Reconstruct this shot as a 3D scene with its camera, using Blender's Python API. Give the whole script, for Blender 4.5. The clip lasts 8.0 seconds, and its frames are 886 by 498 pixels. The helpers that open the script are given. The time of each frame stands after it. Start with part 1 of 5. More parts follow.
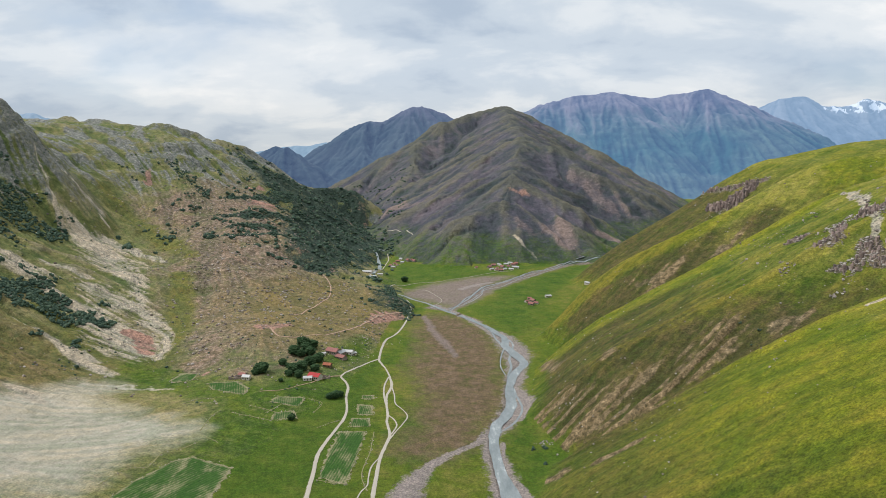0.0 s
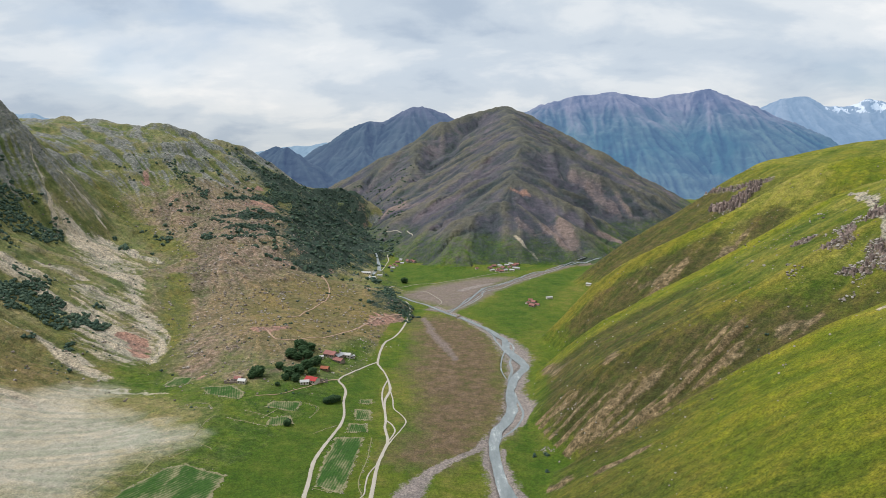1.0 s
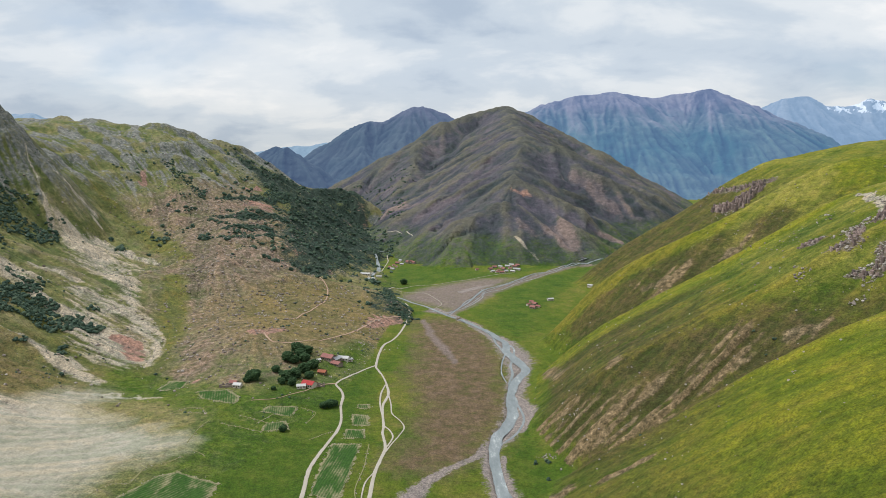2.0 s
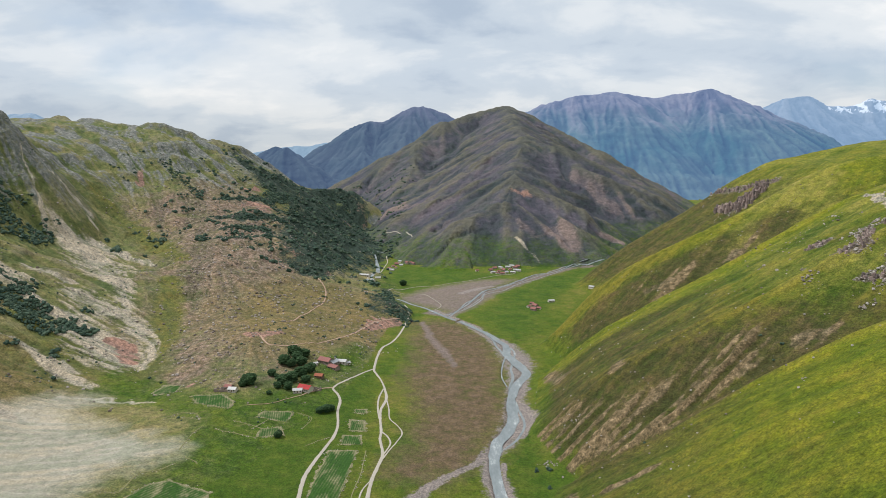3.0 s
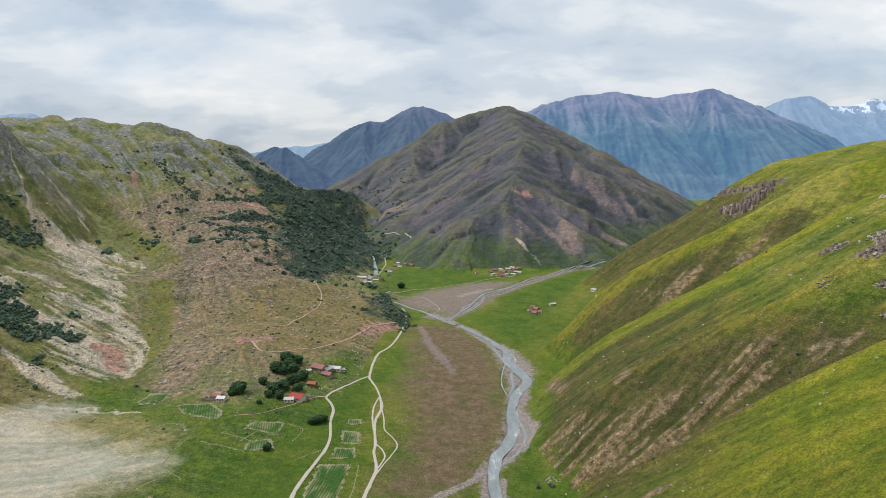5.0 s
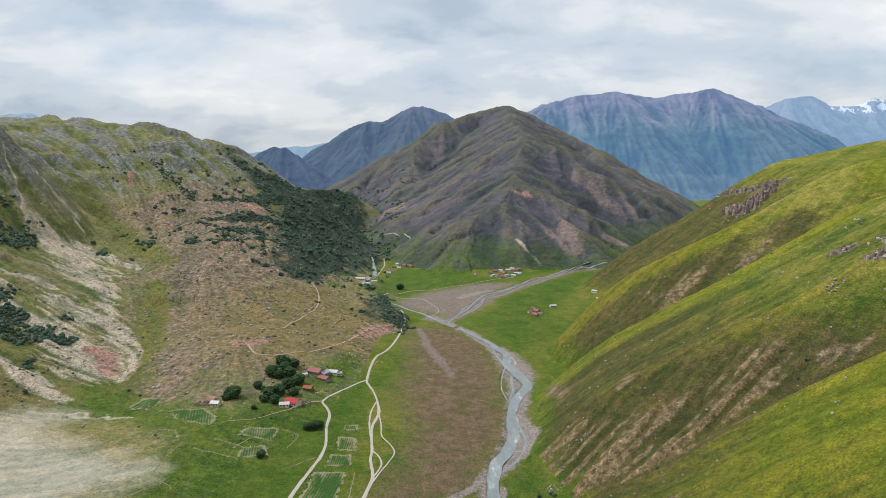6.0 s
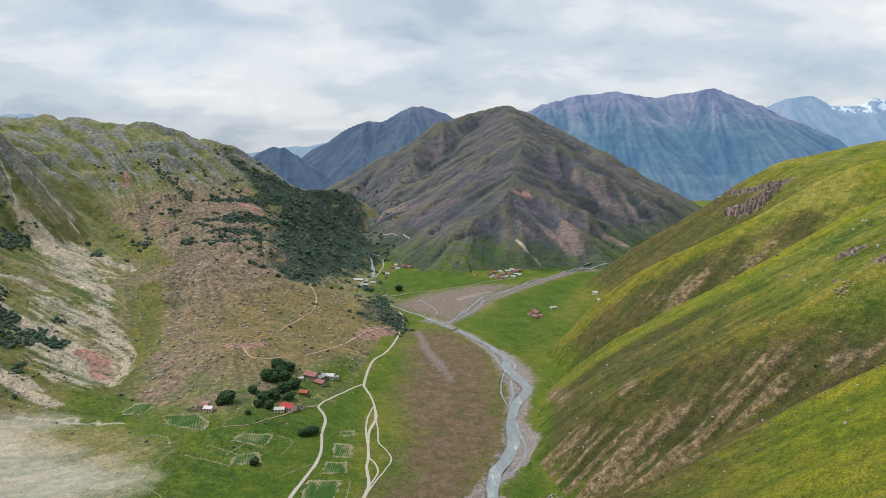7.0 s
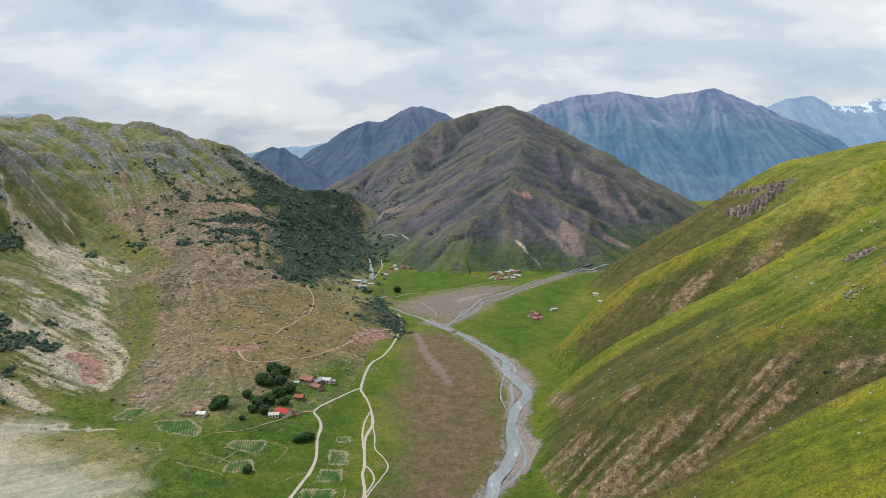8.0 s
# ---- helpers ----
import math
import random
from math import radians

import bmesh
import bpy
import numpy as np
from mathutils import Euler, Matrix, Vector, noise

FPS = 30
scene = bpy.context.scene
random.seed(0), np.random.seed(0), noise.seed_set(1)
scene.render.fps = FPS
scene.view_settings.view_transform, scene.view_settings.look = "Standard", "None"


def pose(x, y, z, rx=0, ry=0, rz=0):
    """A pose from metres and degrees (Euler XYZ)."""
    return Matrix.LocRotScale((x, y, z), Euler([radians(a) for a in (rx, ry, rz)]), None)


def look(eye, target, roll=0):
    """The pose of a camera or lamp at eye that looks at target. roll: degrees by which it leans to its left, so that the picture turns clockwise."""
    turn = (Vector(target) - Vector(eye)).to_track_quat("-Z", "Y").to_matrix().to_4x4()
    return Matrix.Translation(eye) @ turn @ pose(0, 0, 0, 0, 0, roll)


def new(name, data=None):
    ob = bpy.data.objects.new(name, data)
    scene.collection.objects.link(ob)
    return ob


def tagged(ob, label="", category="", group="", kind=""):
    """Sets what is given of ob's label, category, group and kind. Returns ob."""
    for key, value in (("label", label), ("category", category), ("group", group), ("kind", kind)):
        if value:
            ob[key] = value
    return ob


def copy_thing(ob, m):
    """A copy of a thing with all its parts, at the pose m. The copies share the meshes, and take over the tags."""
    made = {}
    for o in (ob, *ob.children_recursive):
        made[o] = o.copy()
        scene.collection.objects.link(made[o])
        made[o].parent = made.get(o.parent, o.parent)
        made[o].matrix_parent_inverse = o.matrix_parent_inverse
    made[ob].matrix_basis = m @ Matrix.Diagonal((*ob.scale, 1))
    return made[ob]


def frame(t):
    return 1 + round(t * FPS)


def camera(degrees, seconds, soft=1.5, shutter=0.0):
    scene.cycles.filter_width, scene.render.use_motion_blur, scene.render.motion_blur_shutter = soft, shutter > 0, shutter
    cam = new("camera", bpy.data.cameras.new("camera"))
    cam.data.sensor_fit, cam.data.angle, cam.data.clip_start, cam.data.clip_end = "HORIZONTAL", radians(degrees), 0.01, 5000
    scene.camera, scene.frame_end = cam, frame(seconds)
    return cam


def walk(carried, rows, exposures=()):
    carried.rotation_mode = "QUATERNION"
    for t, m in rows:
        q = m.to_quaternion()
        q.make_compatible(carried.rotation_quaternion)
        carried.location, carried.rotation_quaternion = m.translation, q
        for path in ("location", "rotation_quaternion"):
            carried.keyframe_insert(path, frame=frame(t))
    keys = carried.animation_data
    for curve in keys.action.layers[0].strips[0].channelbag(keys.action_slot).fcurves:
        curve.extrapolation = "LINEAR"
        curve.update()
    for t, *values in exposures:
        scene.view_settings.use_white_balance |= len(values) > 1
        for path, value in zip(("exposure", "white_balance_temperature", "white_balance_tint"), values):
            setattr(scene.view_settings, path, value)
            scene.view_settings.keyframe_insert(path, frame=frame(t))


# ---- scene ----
cam = camera(70.0, 8.0, soft=0.85)
PATH = [
    (0.0, pose(0, 0, 205, 82.823, 0, 0)),
    (0.5, pose(0.6, 5.59, 204.97, 82.83, 0, 0.036)),
    (1.0, pose(1.2, 11.19, 204.93, 82.837, 0, 0.067)),
    (1.5, pose(1.8, 16.8, 204.9, 82.844, 0, 0.095)),
    (2.0, pose(2.4, 22.42, 204.87, 82.85, 0, 0.119)),
    (2.5, pose(3.01, 28.05, 204.84, 82.857, 0, 0.139)),
    (3.0, pose(3.61, 33.69, 204.8, 82.864, 0, 0.156)),
    (3.5, pose(4.22, 39.34, 204.77, 82.87, 0, 0.17)),
    (4.0, pose(4.82, 45, 204.74, 82.877, 0, 0.18)),
    (4.5, pose(5.43, 50.67, 204.7, 82.883, 0, 0.187)),
    (5.0, pose(6.04, 56.35, 204.67, 82.889, 0, 0.191)),
    (5.5, pose(6.65, 62.04, 204.64, 82.896, 0, 0.193)),
    (6.0, pose(7.26, 67.74, 204.6, 82.902, 0, 0.192)),
    (6.5, pose(7.87, 73.45, 204.57, 82.908, 0, 0.188)),
    (7.0, pose(8.48, 79.17, 204.53, 82.913, 0, 0.181)),
    (7.5, pose(9.1, 84.9, 204.5, 82.919, 0, 0.173)),
    (8.0, pose(9.71, 90.64, 204.47, 82.925, 0, 0.162)),
]
walk(cam, PATH, exposures=((0.0, -0.04, 5970, 9), (8.0, -0.04, 5970, 9)))

# ---------------------------------------------------------------- light
SUN_TURN, SUN_RISE = radians(-80), radians(56)     # the sun stands high in the west behind thin cloud
SUN_WAY = Vector((math.sin(SUN_TURN) * math.cos(SUN_RISE), math.cos(SUN_TURN) * math.cos(SUN_RISE), math.sin(SUN_RISE)))
sun = new("sun", bpy.data.lights.new("sun", "SUN"))
sun.data.energy, sun.data.angle, sun.data.color = 3.25, radians(5), (1.0, 0.94, 0.84)
sun.matrix_world = look(SUN_WAY * 900, (0, 0, 0))


def build_world():
    world = bpy.data.worlds.new("world")
    scene.world = world
    world.use_nodes = True
    nt = world.node_tree
    nt.nodes.clear()
    N = lambda kind: nt.nodes.new(kind)
    L = nt.links.new
    out, back = N("ShaderNodeOutputWorld"), N("ShaderNodeBackground")
    sky = N("ShaderNodeTexSky")
    sky.sky_type, sky.sun_disc = "NISHITA", False
    sky.sun_elevation, sky.sun_rotation = SUN_RISE, SUN_TURN
    sky_dim = N("ShaderNodeVectorMath")
    sky_dim.operation = "SCALE"
    sky_dim.inputs["Scale"].default_value = 0.11
    L(sky.outputs[0], sky_dim.inputs[0])
    co = N("ShaderNodeTexCoord")
    sep = N("ShaderNodeSeparateXYZ")
    L(co.outputs["Generated"], sep.inputs[0])
    up = N("ShaderNodeMath")
    up.operation = "MAXIMUM"
    up.inputs[1].default_value = 0.0
    L(sep.outputs[2], up.inputs[0])
    add = N("ShaderNodeMath")
    add.operation = "ADD"
    add.inputs[1].default_value = 0.36
    L(up.outputs[0], add.inputs[0])
    flat = N("ShaderNodeVectorMath")
    flat.operation = "DIVIDE"
    L(co.outputs["Generated"], flat.inputs[0])
    comb = N("ShaderNodeCombineXYZ")
    for i in range(3):
        L(add.outputs[0], comb.inputs[i])
    L(comb.outputs[0], flat.inputs[1])

    def cloud_noise(scale, stretch, shift, detail, rough):
        m = N("ShaderNodeMapping")
        m.inputs["Scale"].default_value = (scale, scale * stretch, 0.0)
        m.inputs["Location"].default_value = shift
        L(flat.outputs[0], m.inputs[0])
        n = N("ShaderNodeTexNoise")
        n.inputs["Scale"].default_value = 1.0
        n.inputs["Detail"].default_value = detail
        n.inputs["Roughness"].default_value = rough
        n.inputs["Distortion"].default_value = 0.25
        L(m.outputs[0], n.inputs["Vector"])
        return n.outputs["Fac"]

    def ramp(fac, stops):
        r = N("ShaderNodeValToRGB")
        r.color_ramp.interpolation = "EASE"
        while len(r.color_ramp.elements) < len(stops):
            r.color_ramp.elements.new(0.5)
        for e, (p, c) in zip(r.color_ramp.elements, stops):
            e.position, e.color = p, (*c, 1)
        L(fac, r.inputs[0])
        return r.outputs[0]

    def blend(a, b, share):
        m = N("ShaderNodeMix")
        m.inputs[0].default_value = share
        L(a, m.inputs[2])
        L(b, m.inputs[3])
        return m.outputs[0]

    big = blend(cloud_noise(0.85, 1.5, (3.1, 7.7, 0), 5, 0.5), cloud_noise(2.6, 1.35, (1.7, 0.4, 0), 7, 0.55), 0.5)
    cloud = ramp(big, [(0.36, (0.50, 0.56, 0.63)), (0.45, (0.66, 0.70, 0.73)), (0.53, (0.83, 0.83, 0.81)), (0.62, (1.0, 0.955, 0.89))])
    low = ramp(sep.outputs[2], [(0.0, (1.0, 0.945, 0.87)), (0.16, (1, 1, 1))])
    warm = N("ShaderNodeMix")
    warm.data_type, warm.blend_type = "RGBA", "MULTIPLY"
    warm.inputs[0].default_value = 1.0
    L(cloud, warm.inputs[6])
    L(low, warm.inputs[7])
    cloud = warm.outputs[2]
    cover = ramp(cloud_noise(1.0, 1.1, (11.3, 2.2, 0), 5, 0.5), [(0.28, (0.55,) * 3), (0.42, (1, 1, 1))])
    mix = N("ShaderNodeMix")
    mix.data_type = "RGBA"
    L(cover, mix.inputs[0])
    L(sky_dim.outputs[0], mix.inputs[6])
    L(cloud, mix.inputs[7])
    L(mix.outputs[2], back.inputs[0])
    back.inputs[1].default_value = 1.0
    L(back.outputs[0], out.inputs[0])


build_world()

# ---------------------------------------------------------------- noise for the relief
_rng = np.random.RandomState(7)
GRADS = _rng.uniform(0, 2 * np.pi, (256, 256))
GX, GY = np.cos(GRADS), np.sin(GRADS)


def perlin(x, y):
    """Gradient noise, about -0.7 to 0.7."""
    i, j = np.floor(x).astype(int), np.floor(y).astype(int)
    u, v = x - i, y - j
    a, b = u * u * u * (u * (u * 6 - 15) + 10), v * v * v * (v * (v * 6 - 15) + 10)

    def g(di, dj):
        p, q = (i + di) & 255, (j + dj) & 255
        return GX[p, q] * (u - di) + GY[p, q] * (v - dj)

    return (g(0, 0) * (1 - a) + g(1, 0) * a) * (1 - b) + (g(0, 1) * (1 - a) + g(1, 1) * a) * b


def fbm(x, y, octaves=5, gain=0.5):
    total, amp = 0, 1.0
    for k in range(octaves):
        total = total + amp * perlin(x * 2**k + 17.3 * k, y * 2**k + 5.1 * k)
        amp *= gain
    return total


def ridged(x, y, octaves=4):
    total, amp = 0, 1.0
    for k in range(octaves):
        total = total + amp * (0.35 - np.abs(perlin(x * 2**k + 3.7 * k, y * 2**k + 9.2 * k)))
        amp *= 0.5
    return total


def smooth(a, b, x):
    t = np.clip((x - a) / (b - a), 0, 1)
    return t * t * (3 - 2 * t)


# ---------------------------------------------------------------- plan of the land's cover
# Strokes: (x, y, width) along a line. Patches: (x, y) round an outline.
STROKES = {
    "river": ((44.8, 368.9, 15.2), (41.3, 401, 10.7), (39.7, 421.2, 9.4), (38.3, 443.4, 7.9), (39.4, 467.8, 8.4), (43.2, 492.7, 11.4), (51.8, 510.3, 10.5), (60.5, 538.2, 10.6), (62.2, 573.9, 8.7), (67.8, 606.1, 9.2), (76.8, 635.2, 9.6), (87.4, 658.6, 10.6), (82.4, 683.8, 13.4), (73.4, 719.8, 10.3), (75.4, 754.5, 8.8), (68.1, 774.7, 9), (60.1, 801.2, 6.4), (48.2, 824.6, 6.6), (37.1, 845.9, 6.8), (24.6, 868.9, 6.2), (8.9, 890.1, 5.6), (-7.5, 920, 4.9), (-25.2, 953.2, 5.1), (-43.5, 975.8, 4.4), (-60.7, 997.1, 4.5), (-76.8, 1006.5, 4.5)),
    "side_channel": ((63.7, 621.4, 2.2), (61.1, 649.8, 2.3), (64.7, 683.2, 2.4), (71.8, 717.5, 3.2)),
    "braid": ((9, 893.5, 3.2), (23.8, 934.6, 3.3), (38.9, 971.2, 4.3), (53.7, 1019.4, 5.5), (69.4, 1063.2, 5.7), (94.8, 1089, 4.9), (117.6, 1118.9, 5), (145, 1161.1, 5.2), (175.8, 1207.6, 5.4), (208.8, 1228.6, 4.4), (247.8, 1270.7, 4.5), (289.2, 1303.4, 4.7), (326.4, 1302.3, 4.7)),
    "braid_side": ((30.8, 938.6, 1.7), (47.9, 976.3, 2.6), (66.5, 1031, 2.8), (63.9, 1068.2, 1.9)),
    "canyon_river": ((-139, 1052.5, 6.5), (-131.9, 1129.7, 7.1), (-126.4, 1204.8, 7.5), (-136.2, 1346.2, 7.2), (-149.3, 1414.6, 6.3), (-166.1, 1486.1, 6.6), (-151, 1496.6, 5.3), (-126.9, 1499, 5.4)),
    "gravel": ((42.4, 368.9, 21.5), (40.5, 404.9, 19.6), (36.6, 443.4, 15.2), (37.2, 473, 13.3), (52.1, 503.1, 19.6), (65.3, 536.6, 25), (66.8, 581.6, 18.2), (77.4, 640.5, 19.9), (83.3, 691.9, 32.6), (73.3, 754.6, 25.9), (56.8, 796.1, 15), (35.7, 849.1, 11.9), (9, 893.5, 12.6), (-11.9, 931.5, 14.5)),
    "gravel_branch": ((39.2, 476.2, 11.9), (28.6, 462.6, 7.4), (15.1, 448.7, 6.4), (2.5, 437, 7), (-9.6, 423.2, 9.1), (-17.9, 403.9, 15.9), (-23.7, 379.8, 20.3), (-26.6, 353.6, 25.3)),
    "gravel_bed": ((-20.1, 918.7, 13.1), (9.1, 904.6, 21), (45.2, 975.8, 29.6), (71.8, 1041.4, 31.6), (115.2, 1095.7, 21.5), (171.3, 1176.3, 21), (247.4, 1268.6, 20.4), (325.3, 1298, 18.5)),
    "gravel_old": ((-26.9, 866.6, 6.2), (-10, 778.8, 9.7), (4, 723.4, 9), (15, 680.7, 6.1)),
    "gravel_far": ((-59.5, 1023.5, 11), (-23, 1057, 13.2), (15.6, 1077.7, 21.2), (55.9, 1101.7, 17.7), (97.6, 1122.9, 10)),
    "fan_fringe": ((-325.7, 553.8, 7.9), (-291.1, 567, 5.1), (-254.1, 566.5, 2)),
    "road": ((-86.2, 366.1, 4.2), (-87.8, 395.8, 3.9), (-89.5, 416.7, 3.7), (-91.3, 440, 3.5), (-89.5, 459.4, 3.3), (-86.2, 480.4, 3.4), (-82.6, 506.6, 3.2), (-83.4, 527.4, 2.8), (-88.1, 555.1, 3), (-89.8, 577.3, 3.1), (-94.2, 591.7, 3.2), (-100.7, 605.6, 2.7), (-94.4, 623.7, 2.8), (-85.3, 642.1, 2.6), (-75.5, 661.4, 2.7), (-69.7, 670.3, 3)),
    "river_track": ((-44.1, 366.2, 3.3), (-45, 386.9, 3.5), (-45.3, 414.2, 3.3), (-45.2, 437.2, 3.5), (-43.1, 455.9, 3.3), (-41.7, 474.5, 3.4), (-46.1, 499.2, 2.7), (-47, 515.2, 2.8), (-50.3, 541.5, 2.9), (-51.6, 562.4, 3), (-49.4, 587.1, 3.7), (-53.3, 613.3, 2.7), (-59.5, 638.3, 2.3), (-65.8, 655.7, 2.9), (-69.7, 670.3, 3), (-70.5, 717.8, 3.2), (-67.9, 748.6, 3.3), (-59.4, 772.4, 3.1), (-53.2, 807.6, 3.2), (-48.6, 859.1, 3.1), (-46.5, 895.2, 3.2), (-51.9, 951.1, 3.4), (-57.4, 971.3, 2.6)),
    "track_loop": ((-49.4, 587.1, 1.6), (-44.9, 562.8, 1.5), (-42.2, 540.7, 1.4), (-34.2, 525, 1.4), (-30, 511, 1.6), (-33.2, 494.6, 1.3), (-37.3, 481.4, 1.5), (-41, 465.9, 1.7)),
    "track_braid": ((-47, 515.2, 1.8), (-41.5, 506.2, 1.8), (-37.8, 494.6, 1.8), (-38.9, 483.7, 1.7), (-41.9, 471.2, 1.7)),
    "track_braid_west": ((-54.4, 613.6, 1.9), (-56.4, 586.1, 2.1), (-53.5, 555, 2), (-49, 532, 1.9)),
    "track_fork": ((-46.4, 433.5, 1.2), (-50, 421.3, 1.5), (-50.5, 406, 1.4), (-49.9, 394.3, 1.4), (-52.7, 387, 1.4), (-54.8, 375.7, 1.3), (-56.4, 366.6, 1.3)),
    "farm_track": ((-100.7, 605.6, 1.6), (-107.9, 601.9, 1.3), (-117.1, 591.5, 1.3), (-130, 575.3, 1), (-147.1, 558.5, 0.7), (-166, 552.2, 0.7)),
    "hill_path": ((-197.6, 706, 1.9), (-188.6, 691.5, 1.9), (-178.1, 684.5, 1.8), (-155.6, 696, 1.6), (-133.8, 716.3, 1.6), (-113.2, 754.3, 2), (-97.8, 799.4, 2.2), (-87.1, 836.7, 2.2), (-73.5, 856.8, 1.9), (-54.2, 873.7, 1.6)),
    "upper_path": ((-197.6, 1013, 1.8), (-179.7, 964, 1.7), (-169.2, 937.4, 1.8), (-161.7, 885.6, 1.7), (-167.6, 841.3, 1.9), (-175.7, 807.9, 1.8), (-185.7, 771.1, 1.7)),
    "far_road": ((-89.1, 1044.9, 2.3), (-54.3, 1110.2, 2.5), (-14.2, 1116.9, 2.2), (16.4, 1135.2, 2.2), (47.9, 1150.3, 2.3), (69.9, 1170.5, 2.1), (103.8, 1195.1, 2.1), (131.9, 1206.1, 2.2)),
    "canyon_road": ((-127.9, 1070.2, 2.9), (-132, 1149.2, 3.1), (-124.9, 1233.2, 3.3), (-123.3, 1338.1, 3), (-122.9, 1419.1, 3.2), (-130.1, 1473, 2.9)),
    "canyon_bend": ((-149.8, 1669, 3.4), (-137.5, 1666.3, 3.4), (-119.2, 1660.8, 3.4), (-99.2, 1625.8, 3.4), (-80, 1564.4, 3.4), (-72.9, 1532.7, 3.4)),
    "bar_plain": ((29.5, 1048, 12), (54.5, 1073.2, 16), (83.6, 1098.1, 7)),
    "rubble_pale": ((71.3, 458.9, 3.5), (76.9, 461.2, 3.5), (81.2, 456.3, 3.5)),
    "valley_path": ((-80.1, 1051.4, 1.9), (-34.3, 1050.1, 1.9), (-17.6, 1019, 1.8), (-1.8, 965.9, 1.7), (-10.2, 936.7, 1.7)),
    "scree_main": ((-510.5, 740.7, 20.8), (-486.5, 728.3, 38.1), (-465.8, 722.1, 17.7), (-434.8, 705.5, 19.8), (-410.3, 710.1, 32.3), (-365.5, 679.2, 47.4), (-338.1, 660.4, 50.8), (-315.4, 641.6, 26.7)),
    "scree_upper": ((-568.4, 959.2, 12.4), (-548.5, 958.6, 34.6), (-507.5, 929, 51.5), (-465.5, 888.5, 58), (-413.7, 827.3, 27), (-384.6, 790.8, 12.9), (-368.7, 757.6, 17.1), (-344.3, 734.1, 26.2), (-319.6, 710.7, 11.6), (-304, 674.7, 6.6), (-297.5, 641.2, 6.1)),
    "scree_side": ((-548.5, 958.6, 15.3), (-523.1, 982.3, 21.6), (-478.5, 963.7, 21.2), (-421.2, 944.2, 11.7)),
    "scree_mid": ((-438.9, 763.9, 18.2), (-417.8, 762.1, 36), (-391.9, 757.7, 43.5), (-375.7, 755.3, 15.1)),
    "scree_thin": ((-497.2, 776.9, 9.4), (-469.4, 782.2, 11.4), (-446.6, 790.3, 5.7)),
    "scree_low": ((-432.6, 621.3, 3), (-408.8, 618.2, 5.9), (-389.9, 618.7, 11.6), (-362.1, 604.1, 13.1), (-340.1, 588.7, 12.9), (-317.1, 585.9, 9.2)),
    "scree_patch": ((-360.5, 620.6, 7.5), (-344, 605.6, 10.1)),
    "scree_high": ((-612.7, 1021.2, 2.5), (-586.4, 1033.2, 7), (-560.9, 1032.4, 12.3), (-543.3, 1022.5, 7)),
    "scree_west": ((-641.2, 1002.1, 2.9), (-607.8, 975.5, 3.5), (-589.8, 963.5, 3.4), (-556.2, 920.8, 5.3)),
    "scree_foot": ((-358.3, 509.4, 9.8), (-340.9, 503.7, 14.5), (-330.7, 502.3, 8.4)),
    "red_fan": ((-354.7, 690.5, 7.3), (-334.4, 684.6, 17.5), (-316.9, 653.7, 16.7)),
    "red_scar": ((-208.4, 708, 13.2), (-194.5, 711.7, 21), (-180, 719, 9.6)),
    "red_tip": ((-94.4, 801.7, 10.7), (-80, 843.1, 24.9), (-62, 859.6, 18.5)),
    "red_a": ((-392.7, 1264, 13.5), (-372.4, 1310.1, 31.6), (-348.8, 1277.8, 27.3)),
    "red_b": ((-251.7, 1079.9, 14.4), (-234.2, 1067.1, 20)),
    "red_c": ((-595.1, 1287.5, 7), (-572.4, 1238.1, 13.4)),
    "red_d": ((-259.8, 1683.5, 36.1), (-245.3, 1646.8, 22.1)),
    "red_e": ((-236.4, 1839.1, 34.4), (-224.6, 1805.3, 33.9)),
    "red_f": ((-427.7, 1399, 15), (-404.9, 1427.4, 11.4)),
    "red_g": ((-354.6, 1598.2, 10.7), (-340.8, 1618.8, 10.9)),
    "red_h": ((-220.7, 1070.3, 7.1), (-182.9, 1043, 8.4)),
    "red_i": ((-232.2, 601, 6.4), (-230.4, 605.4, 4.8)),
    "strip_a": ((-439.2, 1268.9, 11.2), (-403, 1317.2, 23.4), (-365.8, 1445.8, 30.9), (-347, 1473.6, 31.6)),
    "strip_b": ((-416.2, 1168.2, 12.5), (-372.9, 1179.8, 29.5), (-334, 1229.3, 30.8), (-310.4, 1266.4, 27)),
    "strip_c": ((-379.5, 1103.2, 9.8), (-348.1, 1128.8, 24.2), (-304.2, 1154.5, 20.7)),
    "strip_d": ((-380.3, 1049, 7.5), (-342.4, 1077, 15.4), (-294.5, 1115.8, 15.9), (-268, 1130.9, 16.1)),
    "forest_high": ((-578, 1351, 16.9), (-510.7, 1297.4, 23.2), (-472.4, 1252.8, 11.2)),
    "forest_high_b": ((-613.2, 1286.5, 6.9), (-588.2, 1254.2, 9)),
    "bare_c": ((235.1, 417.6, 9), (227, 423.3, 9.1), (246.7, 418.5, 5.2)),
    "bare_d": ((64.8, 401.4, 7.2), (74.2, 391, 10.5), (81.1, 398.1, 7.1)),
    "bare_e": ((94.8, 366.6, 6.5), (107.1, 362.5, 7.7), (120.1, 361.6, 4.5)),
    "bare_f": ((286.5, 668.4, 6), (302.1, 670.7, 11.9), (292.3, 668.3, 6)),
    "bare_g": ((215.6, 689.1, 6.1), (235.1, 682.6, 15.8), (249.3, 680.4, 8.5)),
    "bare_h": ((139.1, 513, 7.3), (134.5, 503.8, 7.2)),
    "bare_i": ((101.5, 624.8, 7.8), (107.7, 581.3, 10.4), (114.9, 578.6, 5.2)),
